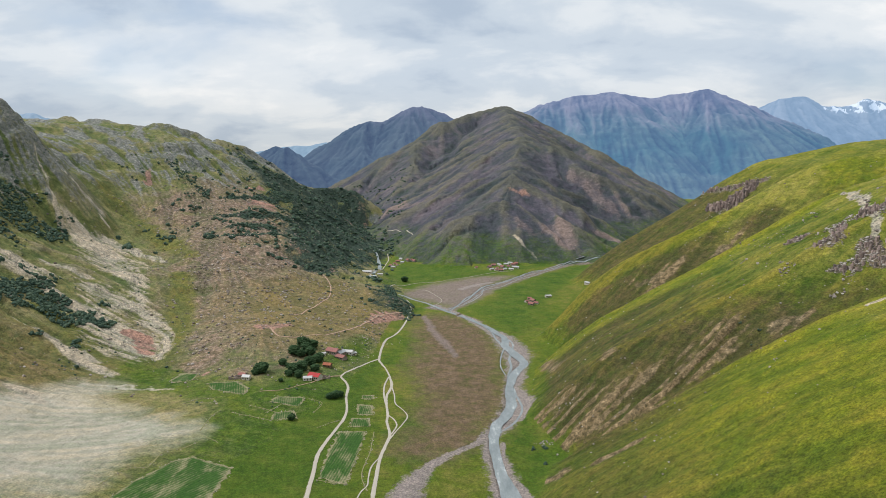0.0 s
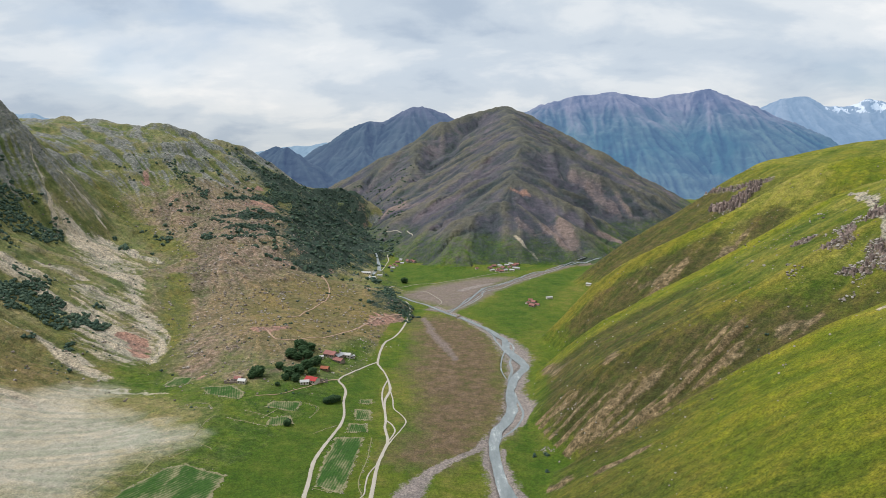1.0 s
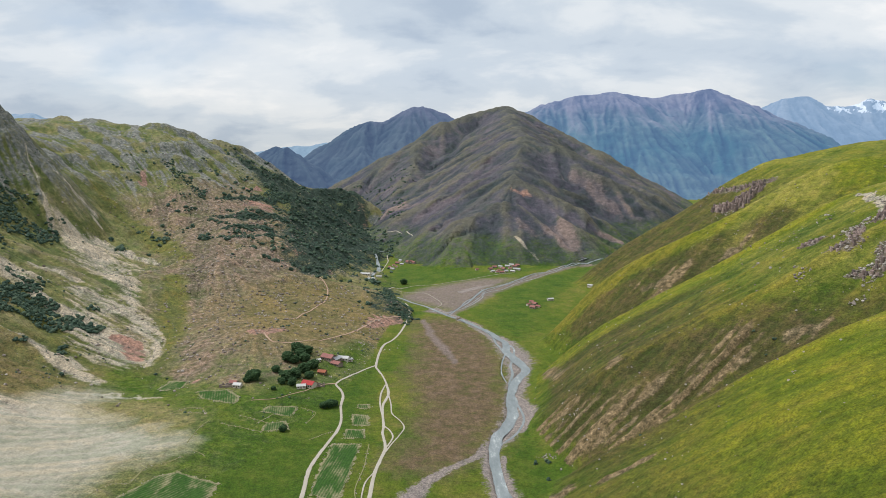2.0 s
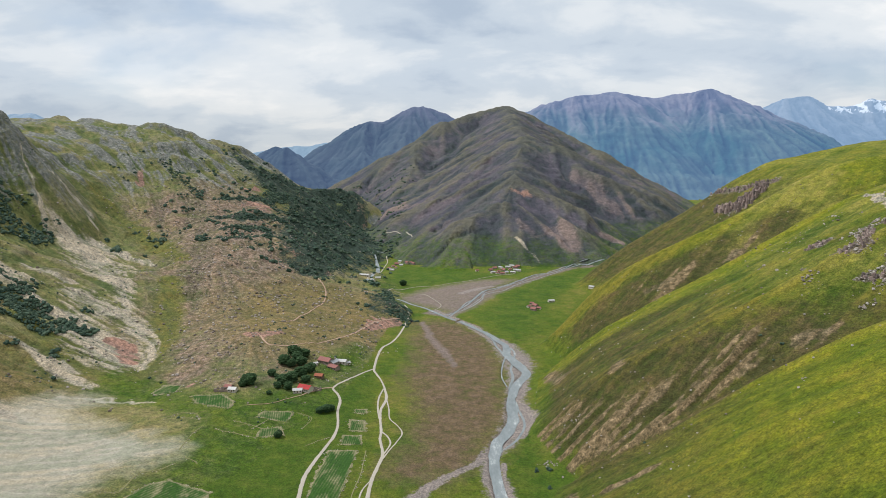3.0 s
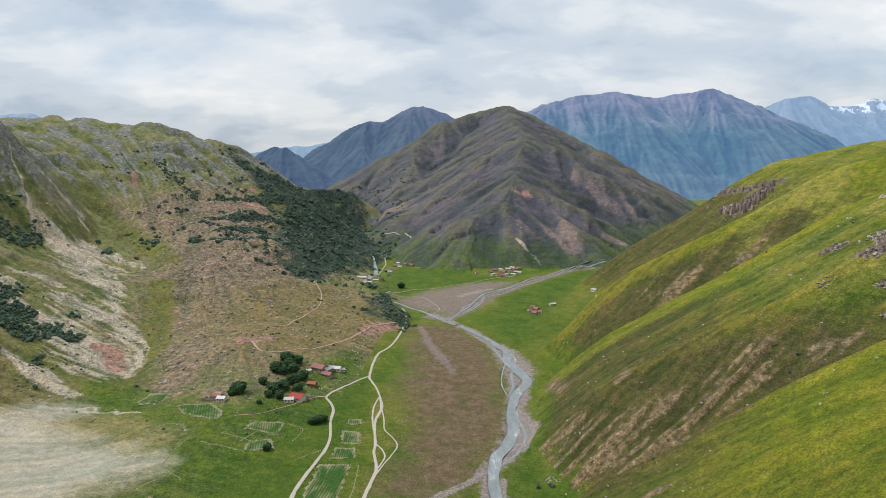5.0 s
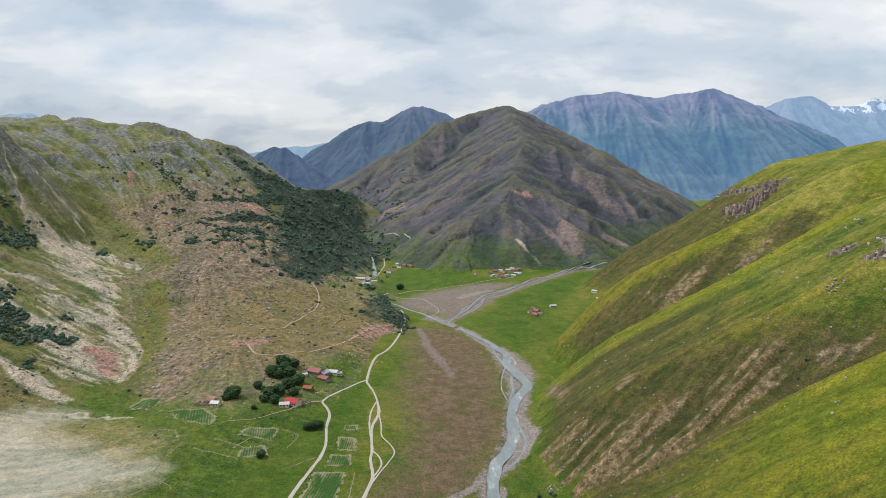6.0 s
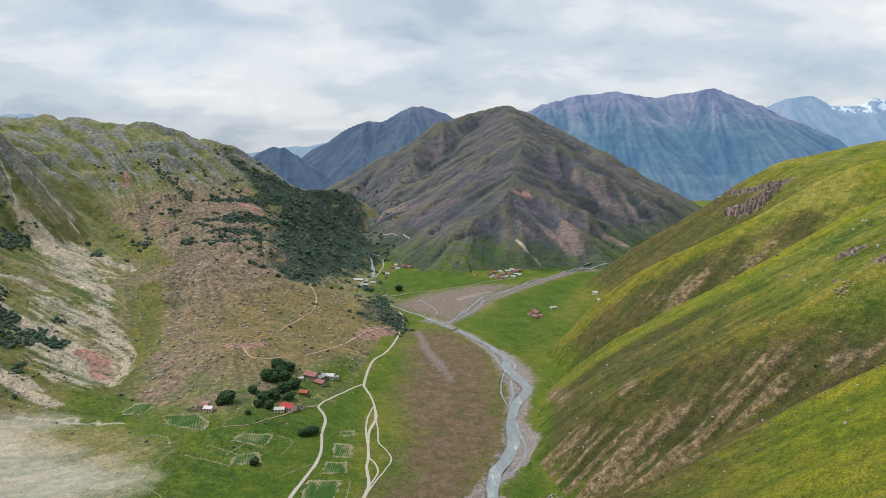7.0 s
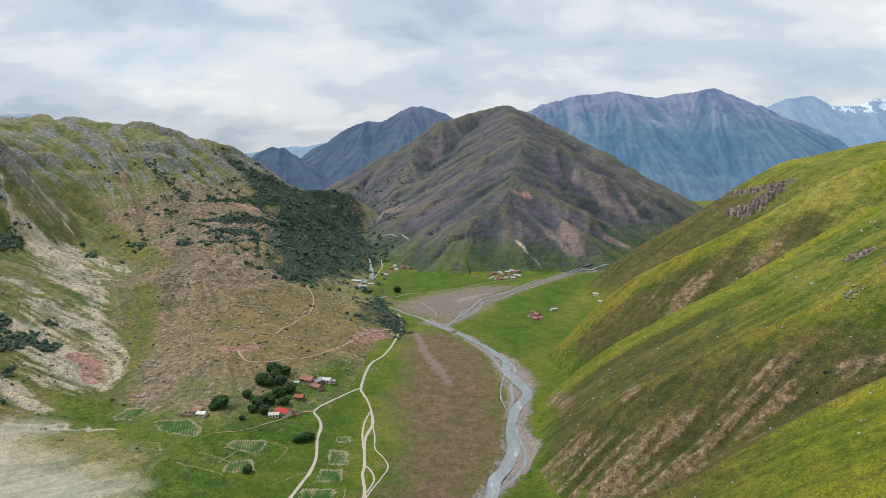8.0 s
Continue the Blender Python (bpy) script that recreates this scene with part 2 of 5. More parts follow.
    "crag_lava": ((449.2, 1065.4, 13.4), (466.5, 1040.5, 27.9), (491.3, 1046.5, 26.2), (513.9, 1046.5, 13.2)),
    "crag_top": ((469.3, 1129.7, 14.2), (498.2, 1083.4, 15.6), (532.3, 1056.3, 17)),
    "outcrop_a": ((286.2, 516.8, 11.1), (292.7, 512.2, 11)),
    "outcrop_b": ((281.6, 478.3, 5.9), (294.3, 472.5, 15.2), (309, 489.6, 6.1)),
    "outcrop_c": ((277.8, 441.5, 6.3), (287, 431.7, 10), (303.1, 446.7, 11.9), (295.1, 421.1, 11.3)),
    "outcrop_d": ((322.1, 484.9, 13), (328.3, 476.3, 16.9)),
    "quarry": ((364.4, 580.4, 4.2), (350.6, 532.1, 7.6), (329.4, 486.8, 6.9), (312, 452.2, 5.7), (304, 445, 3.1)),
    "quarry_b": ((251.7, 367.8, 2.7), (264, 367, 4.6)),
    "scar_pink": ((167, 1551.1, 11.1), (193.5, 1541.5, 19.3), (206.9, 1538.9, 8.2)),
    "scar_grey": ((166.9, 1424.5, 20.4), (198.8, 1376.3, 41.8), (253.5, 1406.9, 42.7), (261.7, 1347.4, 40.9), (270, 1327.5, 19)),
    "scar_light": ((153.1, 1353.4, 6), (184.5, 1314.2, 11.7), (193, 1289.3, 9.2)),
    "scar_right": ((336.3, 1465.9, 13.1), (379.4, 1477.2, 18.5), (404.2, 1469.2, 13.1)),
    "scar_left": ((-209.7, 1816, 22.7), (-140.5, 1873.1, 33.4), (-70.2, 1789.1, 22.4)),
    "scar_dark": ((363.8, 1814.8, 48.6), (413.9, 1748.2, 78), (458.8, 1678.9, 45)),
    "moss_swath": ((-616.3, 1156.6, 27.1), (-543.5, 1106.8, 39.9), (-459.7, 1031, 40.7), (-390.1, 964.1, 25.9)),
    "moss_gully": ((-369.3, 879.8, 31.4), (-326.4, 763.7, 34.1), (-286.3, 631.5, 31.5), (-309.8, 616.6, 27.5)),
    "moss_slope": ((-433.5, 659.5, 11.8), (-376.8, 649.6, 28.9), (-334.5, 613.8, 21.8)),
    "bar_a": ((73.7, 576.3, 4.1), (77.1, 538.8, 10.6), (65.4, 508.6, 6.4)),
    "bar_b": ((35.2, 470.8, 5), (31.5, 435.6, 5.8), (35.9, 414, 3.3)),
    "bar_c": ((47.1, 402.2, 3.6), (51.7, 388.1, 6.2), (54.6, 369, 7.9)),
    "bar_d": ((73.3, 687, 4.9), (78.7, 668.1, 9.5), (83.1, 653.1, 4.7)),
    "bar_e": ((46, 492.7, 4), (53.8, 497, 6.2), (64.2, 506.4, 5.4)),
    "bar_f": ((45.6, 459.8, 3.3), (44.2, 440.4, 3.5)),
    "bright_ca": ((93.3, 574, 7.2), (130.1, 533, 11.3), (177.2, 530.6, 16.1), (232.2, 549.3, 19.6), (271.2, 550.6, 22.7), (292.3, 528.6, 23.6), (332.5, 542.4, 27.1)),
    "bright_cb": ((139.6, 704.9, 5), (196.5, 685.3, 7.4), (263.2, 704.3, 11.2), (325.4, 705.7, 13.8), (385.2, 705.1, 16.3), (411.6, 709.7, 21.5), (453.4, 680.3, 24.1)),
    "chute_a": ((-351.2, 1492.5, 4), (-314.4, 1471.9, 5.3), (-264.2, 1408.5, 3.8), (-201.2, 1248.1, 3.4)),
    "chute_b": ((-338.8, 1692.6, 3.1), (-276.6, 1592.4, 4.3), (-221.6, 1460.7, 3.9)),
    "chute_c": ((-295.5, 1381.9, 6.2), (-236.3, 1259.2, 6.8), (-190.5, 1147.4, 4.1), (-163.8, 1054.4, 2.9)),
    "chute_d": ((-300, 1830.3, 4.9), (-251.8, 1802.2, 6.4), (-195.1, 1683.7, 4.5)),
}
PATCHES = {
    "dry_meadow": ((-36, 862), (13, 863), (48, 802), (65, 704), (57, 645), (61, 595), (50, 534), (36, 497), (31, 470), (7, 445), (-18, 434), (-30, 445), (-18, 503), (-17, 562), (-29, 646), (-23, 729)),
    "fan": ((-390, 440), (-362, 500), (-340, 530), (-327, 556), (-307, 567), (-292, 554), (-308, 531), (-261, 506), (-202, 483), (-190, 469), (-197, 454), (-224, 430), (-225, 402), (-230, 366), (-293, 366)),
    "heath": ((-566.1, 1158.9), (-508.4, 1259), (-433.5, 1417.9), (-308.7, 1305.8), (-240.3, 1119.5), (-189.3, 977), (-125, 956), (-78, 908), (-57, 875), (-67, 780), (-96, 725), (-139, 676), (-193, 629), (-214.3, 605.7), (-254.1, 609.1), (-290.6, 661.8), (-335.9, 760.5), (-346, 839), (-405.5, 926.1), (-407.8, 997.9), (-501.9, 1104.4)),
    "forest_canyon": ((-506.6, 1576.7), (-441.4, 1584.6), (-385, 1699.4), (-344, 2430), (-219.7, 1806.3), (-127, 1540), (-150, 1340), (-161.5, 1058.7), (-215.4, 995.7), (-253.8, 1045.4), (-297.9, 1171.1), (-356, 1432.5), (-428.9, 1468)),
    "forest_left": ((-480.6, 645), (-477, 699.1), (-468.8, 720), (-438.4, 700.9), (-422, 692.5), (-415.3, 661.7), (-432.6, 658.4), (-444.9, 640), (-462.9, 618.4)),
    "forest_left_high": ((-658.4, 898.6), (-632, 933.8), (-603.1, 930.3), (-564.9, 922), (-551.4, 885.6), (-573.9, 858.1), (-576.5, 779.4)),
    "forest_left_low": ((-432.1, 666.3), (-428.3, 697.5), (-396.6, 675.5), (-396, 663.7), (-417.6, 659.8)),
    "forest_tip": ((-95, 939), (-88, 1034), (-60, 912), (-53, 889), (-66, 867), (-83, 879)),
    "lush_a": ((-309, 577), (-319.1, 623.1), (-279.6, 616.3), (-260, 593), (-193, 574), (-167, 573), (-94, 618), (-78, 656), (-69, 628), (-62, 535), (-61, 454), (-78, 366), (-127, 366), (-192, 366), (-189, 454), (-196, 520), (-249, 555)),
    "lush_b": ((55, 513), (83, 557), (81.5, 512.7), (76, 462), (89.7, 443.9), (78, 414), (61, 364), (50, 387), (44, 445)),
    "lush_c": ((54, 901), (110, 1047), (187, 1176), (297, 1284), (214, 1095), (148, 925), (103, 773), (82, 774)),
    "lush_d": ((-118, 1048), (-101, 1334), (-29, 1317), (84, 1220), (181, 1287), (313, 1306), (174, 1238), (80, 1162), (-24, 1119), (-80, 1051)),
    "lush_e": ((-129, 670), (-90.3, 737.2), (-75, 685), (-106, 626), (-123.3, 626.2)),
    "plot_near": ((-188, 419), (-178, 426), (-145, 414), (-146, 370), (-206, 365), (-200, 389)),
    "plot_mid": ((-83, 480), (-61, 481), (-62, 426), (-64, 395), (-84, 404), (-85, 440)),
    "plot_a": ((-76, 538), (-62, 537), (-59, 515), (-73, 515)),
    "plot_b": ((-76, 507), (-62, 507), (-59, 490), (-77, 490)),
    "plot_c": ((-75, 561), (-64, 561), (-62, 551), (-74, 551)),
    "plot_d": ((-149, 544), (-123, 545), (-124, 523), (-151, 530)),
    "plot_e": ((-142, 511), (-127, 517), (-121, 502), (-140, 494)),
    "plot_f": ((-262, 585), (-259, 604), (-240, 602), (-241, 586), (-255, 580)),
    "plot_g": ((-223, 576), (-194, 576), (-178, 559), (-178, 543), (-212, 558)),
    "bare_zone": ((75, 476), (84, 507), (102.4, 489.3), (121, 473), (144, 464), (166, 455), (189, 451), (205, 456), (218.8, 444.9), (217, 425), (195, 422), (165, 423), (135.2, 425.4), (106.7, 435.5), (85.3, 451.8)),
    "tan_lobe": ((-279, 843.4), (-224.3, 939.4), (-166, 995), (-78, 916), (-55, 877), (-67, 780), (-107, 710), (-151, 672), (-195, 677), (-268, 764)),
    "tan_left": ((-447.7, 582.7), (-416.5, 613), (-355.8, 593.2), (-330, 601), (-334, 559), (-331.6, 496.7), (-358.9, 461)),
    "dust_plain": ((-77, 1009), (-24, 1093), (69, 1152), (126, 1153), (83, 1068), (49, 967), (13, 915), (-39, 980)),
    # lower flank in weaker light, painted darker along with its olive heath
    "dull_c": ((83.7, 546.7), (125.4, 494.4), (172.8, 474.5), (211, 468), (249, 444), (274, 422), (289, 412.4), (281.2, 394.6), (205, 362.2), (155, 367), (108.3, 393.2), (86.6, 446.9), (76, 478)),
}


def stroke_mask(x, y, rows, soft=0.5):
    """1 inside a stroke, 0.5 at its edge, 0 outside."""
    best = np.zeros(x.shape)
    for a, b in zip(rows[:-1], rows[1:]):
        dx, dy = b[0] - a[0], b[1] - a[1]
        t = np.clip(((x - a[0]) * dx + (y - a[1]) * dy) / (dx * dx + dy * dy + 1e-9), 0, 1)
        d = np.hypot(x - a[0] - t * dx, y - a[1] - t * dy)
        half = 0.5 * (a[2] + t * (b[2] - a[2]))
        best = np.maximum(best, np.clip(0.5 + (half - d) / (2 * soft * half + 1e-6), 0, 1))
    return best


def patch_mask(x, y, rows, soft):
    inside, near = np.zeros(x.shape, bool), np.full(x.shape, 1e9)
    for (ax, ay), (bx, by) in zip(rows, rows[1:] + rows[:1]):
        dx, dy = bx - ax, by - ay
        t = np.clip(((x - ax) * dx + (y - ay) * dy) / (dx * dx + dy * dy + 1e-9), 0, 1)
        near = np.minimum(near, np.hypot(x - ax - t * dx, y - ay - t * dy))
        if dy:
            inside ^= ((ay > y) != (by > y)) & (x < dx * (y - ay) / dy + ax)
    return np.clip(0.5 + np.where(inside, near, -near) / (2 * soft), 0, 1)


def cover(x, y, names, soft=12.0, warp=0.0):
    """How far places are covered by any of the named strokes and patches."""
    x, y = np.asarray(x, float), np.asarray(y, float)
    total = np.zeros(x.shape)
    for name in names:
        rows = STROKES.get(name) or PATCHES[name]
        xs, ys = [r[0] for r in rows], [r[1] for r in rows]
        room = 40 + (max(r[2] for r in rows) if name in STROKES else soft)
        box = (x > min(xs) - room) & (x < max(xs) + room) & (y > min(ys) - room) & (y < max(ys) + room)
        if not box.any():
            continue
        px, py = x[box], y[box]
        if warp:
            px, py = px + warp * fbm(px / 23, py / 23, 4), py + 1.6 * warp * fbm(px / 23 + 50, py / 23, 4)
        m = stroke_mask(px, py, rows, 1.0 if name.startswith(("scree", "bare", "scar")) else 0.5) if name in STROKES else patch_mask(px, py, list(rows), soft)
        total[box] = np.maximum(total[box], m)
    return total


def named(*starts):
    return [n for n in (*STROKES, *PATCHES) if n.startswith(starts)]

# ---------------------------------------------------------------- relief of the valley
# Western hill: heights of a coarse net, 130 m by 200 m, from x = -1100, y = 400.
WEST = (
    (463, 360, 279, 228, 162, 50, 16, 5, -2, -12),
    (485, 407, 327, 262, 182, 69, -14, 11, 2, -18),
    (484, 451, 393, 292, 131, 54, 17, 29, 0, -19),
    (446, 409, 370, 277, 70, 65, 92, 41, 5, -13),
    (386, 312, 268, 230, 141, 131, 125, 29, -4, -5),
    (345, 304, 292, 298, 263, 183, 101, -4, -16, -7),
    (321, 318, 317, 316, 294, 217, 123, 7, -24, -14),
    (304, 308, 300, 282, 252, 185, 120, 10, -25, -18),
    (285, 280, 262, 235, 195, 135, 70, 5, -10, -10),
    (291, 272, 247, 211, 163, 108, 56, 17, -6, -12),
)
# Eastern hill: spurs that run down to the valley. Crest (x, y, z) from the foot up; how the flank towards the south rises or falls
# for a stretch and then falls into the gully; the fall of the northern flank; the rounding of the crest.
SPURS = (
    (((52, 419, -20), (78, 414, 3), (104, 409, 22), (128, 404, 39), (152, 400, 56), (176, 395, 75), (200, 390, 91), (224, 385, 107), (249, 380, 123), (340, 362, 158), (460, 338, 208), (640, 302, 262)), -0.14, 170, -0.02, 0.7, 5),
    (((66, 640, -25), (97, 638, 0), (126, 634, 28), (157, 629, 54), (191, 622, 74), (225, 615, 97), (259, 608, 118), (293, 601, 139), (327, 595, 161), (361, 588, 183), (430, 574, 212), (600, 540, 262)), 0.0, 130, 0.4, 0.62, 6),
    (((84, 752, -25), (116, 749, 2), (152, 745, 42), (192, 741, 82), (230, 737, 105), (268, 733, 126), (306, 729, 146), (344, 726, 166), (382, 722, 191), (420, 718, 212), (520, 708, 232), (700, 690, 262)), 0.42, 200, 0.5, 0.5, 7),
    (((180, 1082, -25), (215, 1090, 2), (262, 1099, 38), (315, 1107, 75), (377, 1117, 110), (440, 1126, 145), (503, 1135, 188), (566, 1145, 217), (628, 1154, 230), (691, 1164, 245), (754, 1173, 255), (817, 1183, 259)), 0.1, 200, 0.35, 0.5, 10),
    (((520, 1330, 40), (640, 1340, 110), (800, 1350, 180), (1000, 1360, 230)), 0.05, 120, 0.25, 0.45, 15),
)
# Crest lines of the mountains at the valley's head: (x, y, z) along the crest, then the steepness of both flanks and the rounding.
CRESTS = {
    "hillside_west": (
        (((-562, 1640, 275), (-536, 1670, 268), (-509, 1700, 253), (-468, 1740, 214), (-438, 1770, 186), (-404, 1790, 161), (-363, 1820, 152), (-303, 1850, 153), (-268, 1860, 144), (-250, 1870, 122), (-232, 1880, 58), (-196, 1885, 20)), 0.5, 1.25, 6),
        (((-260, 1090, 31), (-193, 1020, 25), (-126, 965, 29), (-76, 915, 21)), 0.8, 0.22, 12),
        (((-300, 860, 35), (-248, 790, 28), (-207, 720, 27)), 0.3, 0.3, 40),
        (((-800, 985, 395), (-734, 1000, 347), (-696, 1015, 312)), 1.4, 1.4, 8),
        (((-985, 1550, 324), (-928, 1545, 321)), 0.4, 0.4, 10),
        (((-924, 1545, 321), (-904, 1540, 327), (-886, 1540, 324), (-871, 1540, 308)), 1.0, 1.0, 3),
        (((-866, 1545, 310), (-833, 1540, 320), (-810, 1540, 319), (-776, 1545, 310), (-733, 1560, 299)), 0.7, 0.7, 5),
        (((-726, 1545, 298), (-706, 1540, 308), (-692, 1540, 315), (-655, 1540, 310), (-630, 1550, 298), (-600, 1570, 285), (-573, 1590, 275), (-548, 1600, 275)), 0.8, 0.8, 4),
    ),
    "mountain": (
        (((300, 3200, 514), (287, 2700, 405), (255, 2050, 304), (174, 1620, 176), (139, 1500, 136), (83, 1400, 78), (55, 1330, 39)), 0.55, 0.55, 20),
        (((255, 2050, 304), (128, 1900, 213), (25, 1750, 120), (-63, 1600, 60), (-127, 1500, 15)), 0.55, 0.5, 15),
        (((255, 2050, 304), (378, 1980, 266), (465, 1900, 185), (524, 1800, 93), (542, 1700, 57)), 0.6, 0.55, 15),
        (((174, 1620, 176), (246, 1480, 103), (284, 1400, 74), (312, 1330, 39)), 0.55, 0.7, 12),
        (((300, 3200, 514), (152, 3100, 467), (16, 2950, 416), (-109, 2800, 327), (-220, 2650, 252), (-320, 2500, 161), (-302, 2350, 70)), 0.6, 0.6, 20),
        (((-109, 2800, 327), (-115, 2400, 205), (-168, 2000, 81)), 0.6, 0.6, 15),
        (((300, 3200, 514), (437, 3000, 427), (634, 2700, 276), (746, 2500, 161), (865, 2300, 66)), 0.6, 0.6, 20),
    ),
    "far_peak": (
        (((-1051, 4050, 340), (-820, 3800, 255), (-616, 3800, 371), (-442, 3900, 487), (-326, 3950, 497), (-240, 3970, 547), (-165, 4000, 584), (-67, 4000, 553), (56, 4000, 484), (230, 3950, 343)), 0.6, 0.6, 25),
        (((-165, 4000, 584), (-124, 3600, 331), (-143, 3300, 176)), 0.6, 0.6, 20),
        (((-442, 3900, 487), (-445, 3500, 297), (-438, 3200, 106)), 0.6, 0.6, 20),
        (((-907, 3350, 249), (-798, 3300, 309), (-712, 3300, 248), (-551, 3200, 154), (-425, 3100, 109)), 0.7, 0.7, 8),
    ),
    "far_range": (
        (((337, 4000, 467), (507, 4100, 551), (647, 4200, 614), (803, 4250, 655), (999, 4300, 697), (1130, 4300, 708), (1376, 4300, 664), (1637, 4350, 714), (1767, 4300, 723), (1940, 4300, 660), (2114, 4300, 579), (2300, 4250, 494), (2542, 4200, 345)), 0.6, 0.6, 20),
        (((1637, 4350, 714), (1477, 3800, 371), (1267, 3300, 59)), 0.65, 0.65, 15),
        (((1130, 4300, 708), (1057, 3800, 404), (1074, 3300, 103)), 0.65, 0.65, 15),
        (((803, 4250, 655), (756, 3800, 404), (807, 3300, 205)), 0.65, 0.65, 15),
        (((1940, 4300, 660), (1797, 3800, 338), (1602, 3300, 118)), 0.65, 0.65, 15),
    ),
    "snow_peak": (
        (((2294, 4880, 608), (2389, 4860, 640), (2457, 4860, 703), (2531, 4860, 736), (2722, 4860, 740), (2833, 4860, 682), (3017, 4880, 667), (3122, 4880, 688), (3204, 4880, 721), (3290, 4880, 713), (3442, 4880, 688), (3824, 4880, 713)), 0.7, 0.7, 8),
    ),
    "far_blue": (
        (((-3232, 4700, 589), (-3087, 4700, 598), (-2983, 4700, 606), (-2862, 4700, 569), (-2661, 4700, 492)), 0.6, 0.6, 15),
        (((-1569, 4880, 333), (-1353, 4880, 338), (-1201, 4880, 367), (-1029, 4880, 380), (-899, 4880, 406), (-706, 4880, 367), (-363, 4880, 248)), 0.6, 0.6, 15),
    ),
}


def b_spline(u):
    return (1 - u) ** 3 / 6, (3 * u**3 - 6 * u**2 + 4) / 6, (-3 * u**3 + 3 * u**2 + 3 * u + 1) / 6, u**3 / 6


def west_hill(x, y):
    net = np.array(WEST, float)
    u, v = np.clip((x + 1100) / 130, 0, 9 - 1e-6), np.clip((y - 400) / 200, 0, 9 - 1e-6)
    i, j = u.astype(int), v.astype(int)
    a, b = b_spline(u - i), b_spline(v - j)
    z = 0
    for p in range(4):
        for q in range(4):
            z = z + a[p] * b[q] * net[np.clip(j + q - 1, 0, 9), np.clip(i + p - 1, 0, 9)]
    z = z - np.clip(y - 2100, 0, 300) * 0.6
    return np.where(x > 60, -30.0, z)


def east_spurs(x, y):
    """For each spur of the eastern hill its height, and how far north of its crest a place lies."""
    hs, offs = [], []
    for n, (rows, gentle, stretch, steep, fall, rounding) in enumerate(SPURS):
        p = np.array(rows, float)
        p = np.vstack([p[0] - 4 * (p[1] - p[0]), p, p[-1] + 8 * (p[-1] - p[-2])])
        way = (p[-2] - p[1])[:2]
        way = way / np.hypot(*way)
        along, off = (x - p[1, 0]) * way[0] + (y - p[1, 1]) * way[1], -(x - p[1, 0]) * way[1] + (y - p[1, 1]) * way[0]
        rows_along = (p[:, 0] - p[1, 0]) * way[0] + (p[:, 1] - p[1, 1]) * way[1]
        rows_off = -(p[:, 0] - p[1, 0]) * way[1] + (p[:, 1] - p[1, 1]) * way[0]
        wave = 5 * perlin(along / 60 + 13 * n, along * 0 + 2.5)
        off = off - np.interp(along, rows_along, rows_off) - wave
        south, north = np.maximum(-off, 0), np.maximum(off, 0)
        top = sum(np.interp(along + k, rows_along, p[:, 2]) for k in (-14, 0, 14)) / 3
        h = top - gentle * np.minimum(south, stretch) - steep * np.maximum(south - stretch, 0)
        hs.append(h - fall * (np.sqrt(north**2 + rounding**2) - rounding))
        offs.append(off)
    return hs, offs


def east_hill(x, y):
    z = soft_max(east_spurs(x, y)[0], 1.6)
    return np.minimum(z, 262 + 0.05 * (z - 262))


def crest(x, y, rows, left, right, rounding):
    """Height under one crest line; also how far along it and how far off it a place lies."""
    best, along, off, run = np.full(x.shape, -1e9), np.zeros(x.shape), np.zeros(x.shape), 0.0
    for a, b in zip(rows[:-1], rows[1:]):
        dx, dy = b[0] - a[0], b[1] - a[1]
        size = math.hypot(dx, dy)
        t = np.clip(((x - a[0]) * dx + (y - a[1]) * dy) / size**2, 0, 1)
        ex, ey = x - a[0] - t * dx, y - a[1] - t * dy
        d = np.sqrt(ex * ex + ey * ey)
        side = (dx * ey - dy * ex) / (size * (d + 1e-6))
        s = right + (left - right) * (0.5 + 0.5 * side)
        h = a[2] + t * (b[2] - a[2]) - s * (np.sqrt(d * d + rounding**2) - rounding)
        won = h > best
        best, along, off = np.where(won, h, best), np.where(won, run + t * size + 0.35 * d * side, along), np.where(won, d, off)
        run += size
    return best, along, off


def mountain(x, y, name):
    best = np.full(x.shape, -1e9)
    for n, (rows, left, right, rounding) in enumerate(CRESTS[name]):
        h, along, off = crest(x, y, rows, left, right, rounding)
        ribs = 0.32 - np.abs(perlin(along / 90 + 31 * n, off / 500)) - 0.5 * np.abs(perlin(along / 33 + 11 * n, off / 200))
        h = h + ribs * np.minimum(off, 170) * 0.30
        best = np.maximum(best, h)
    return best


def floor_z(x, y):
    return np.maximum(y - 620, 0) * (0.004 + 0.017 * smooth(-150, 120, x)) - 2.0


def soft_max(hs, k):
    m = np.maximum.reduce(hs)
    return m + k * np.log(sum(np.exp((h - m) / k) for h in hs))


WATERS = ("river", "side_channel", "braid", "braid_side", "canyon_river")
REGIONS = ("ground", "hillside_west", "hillside_east", "mountain", "far_peak", "far_range", "snow_peak", "far_blue")


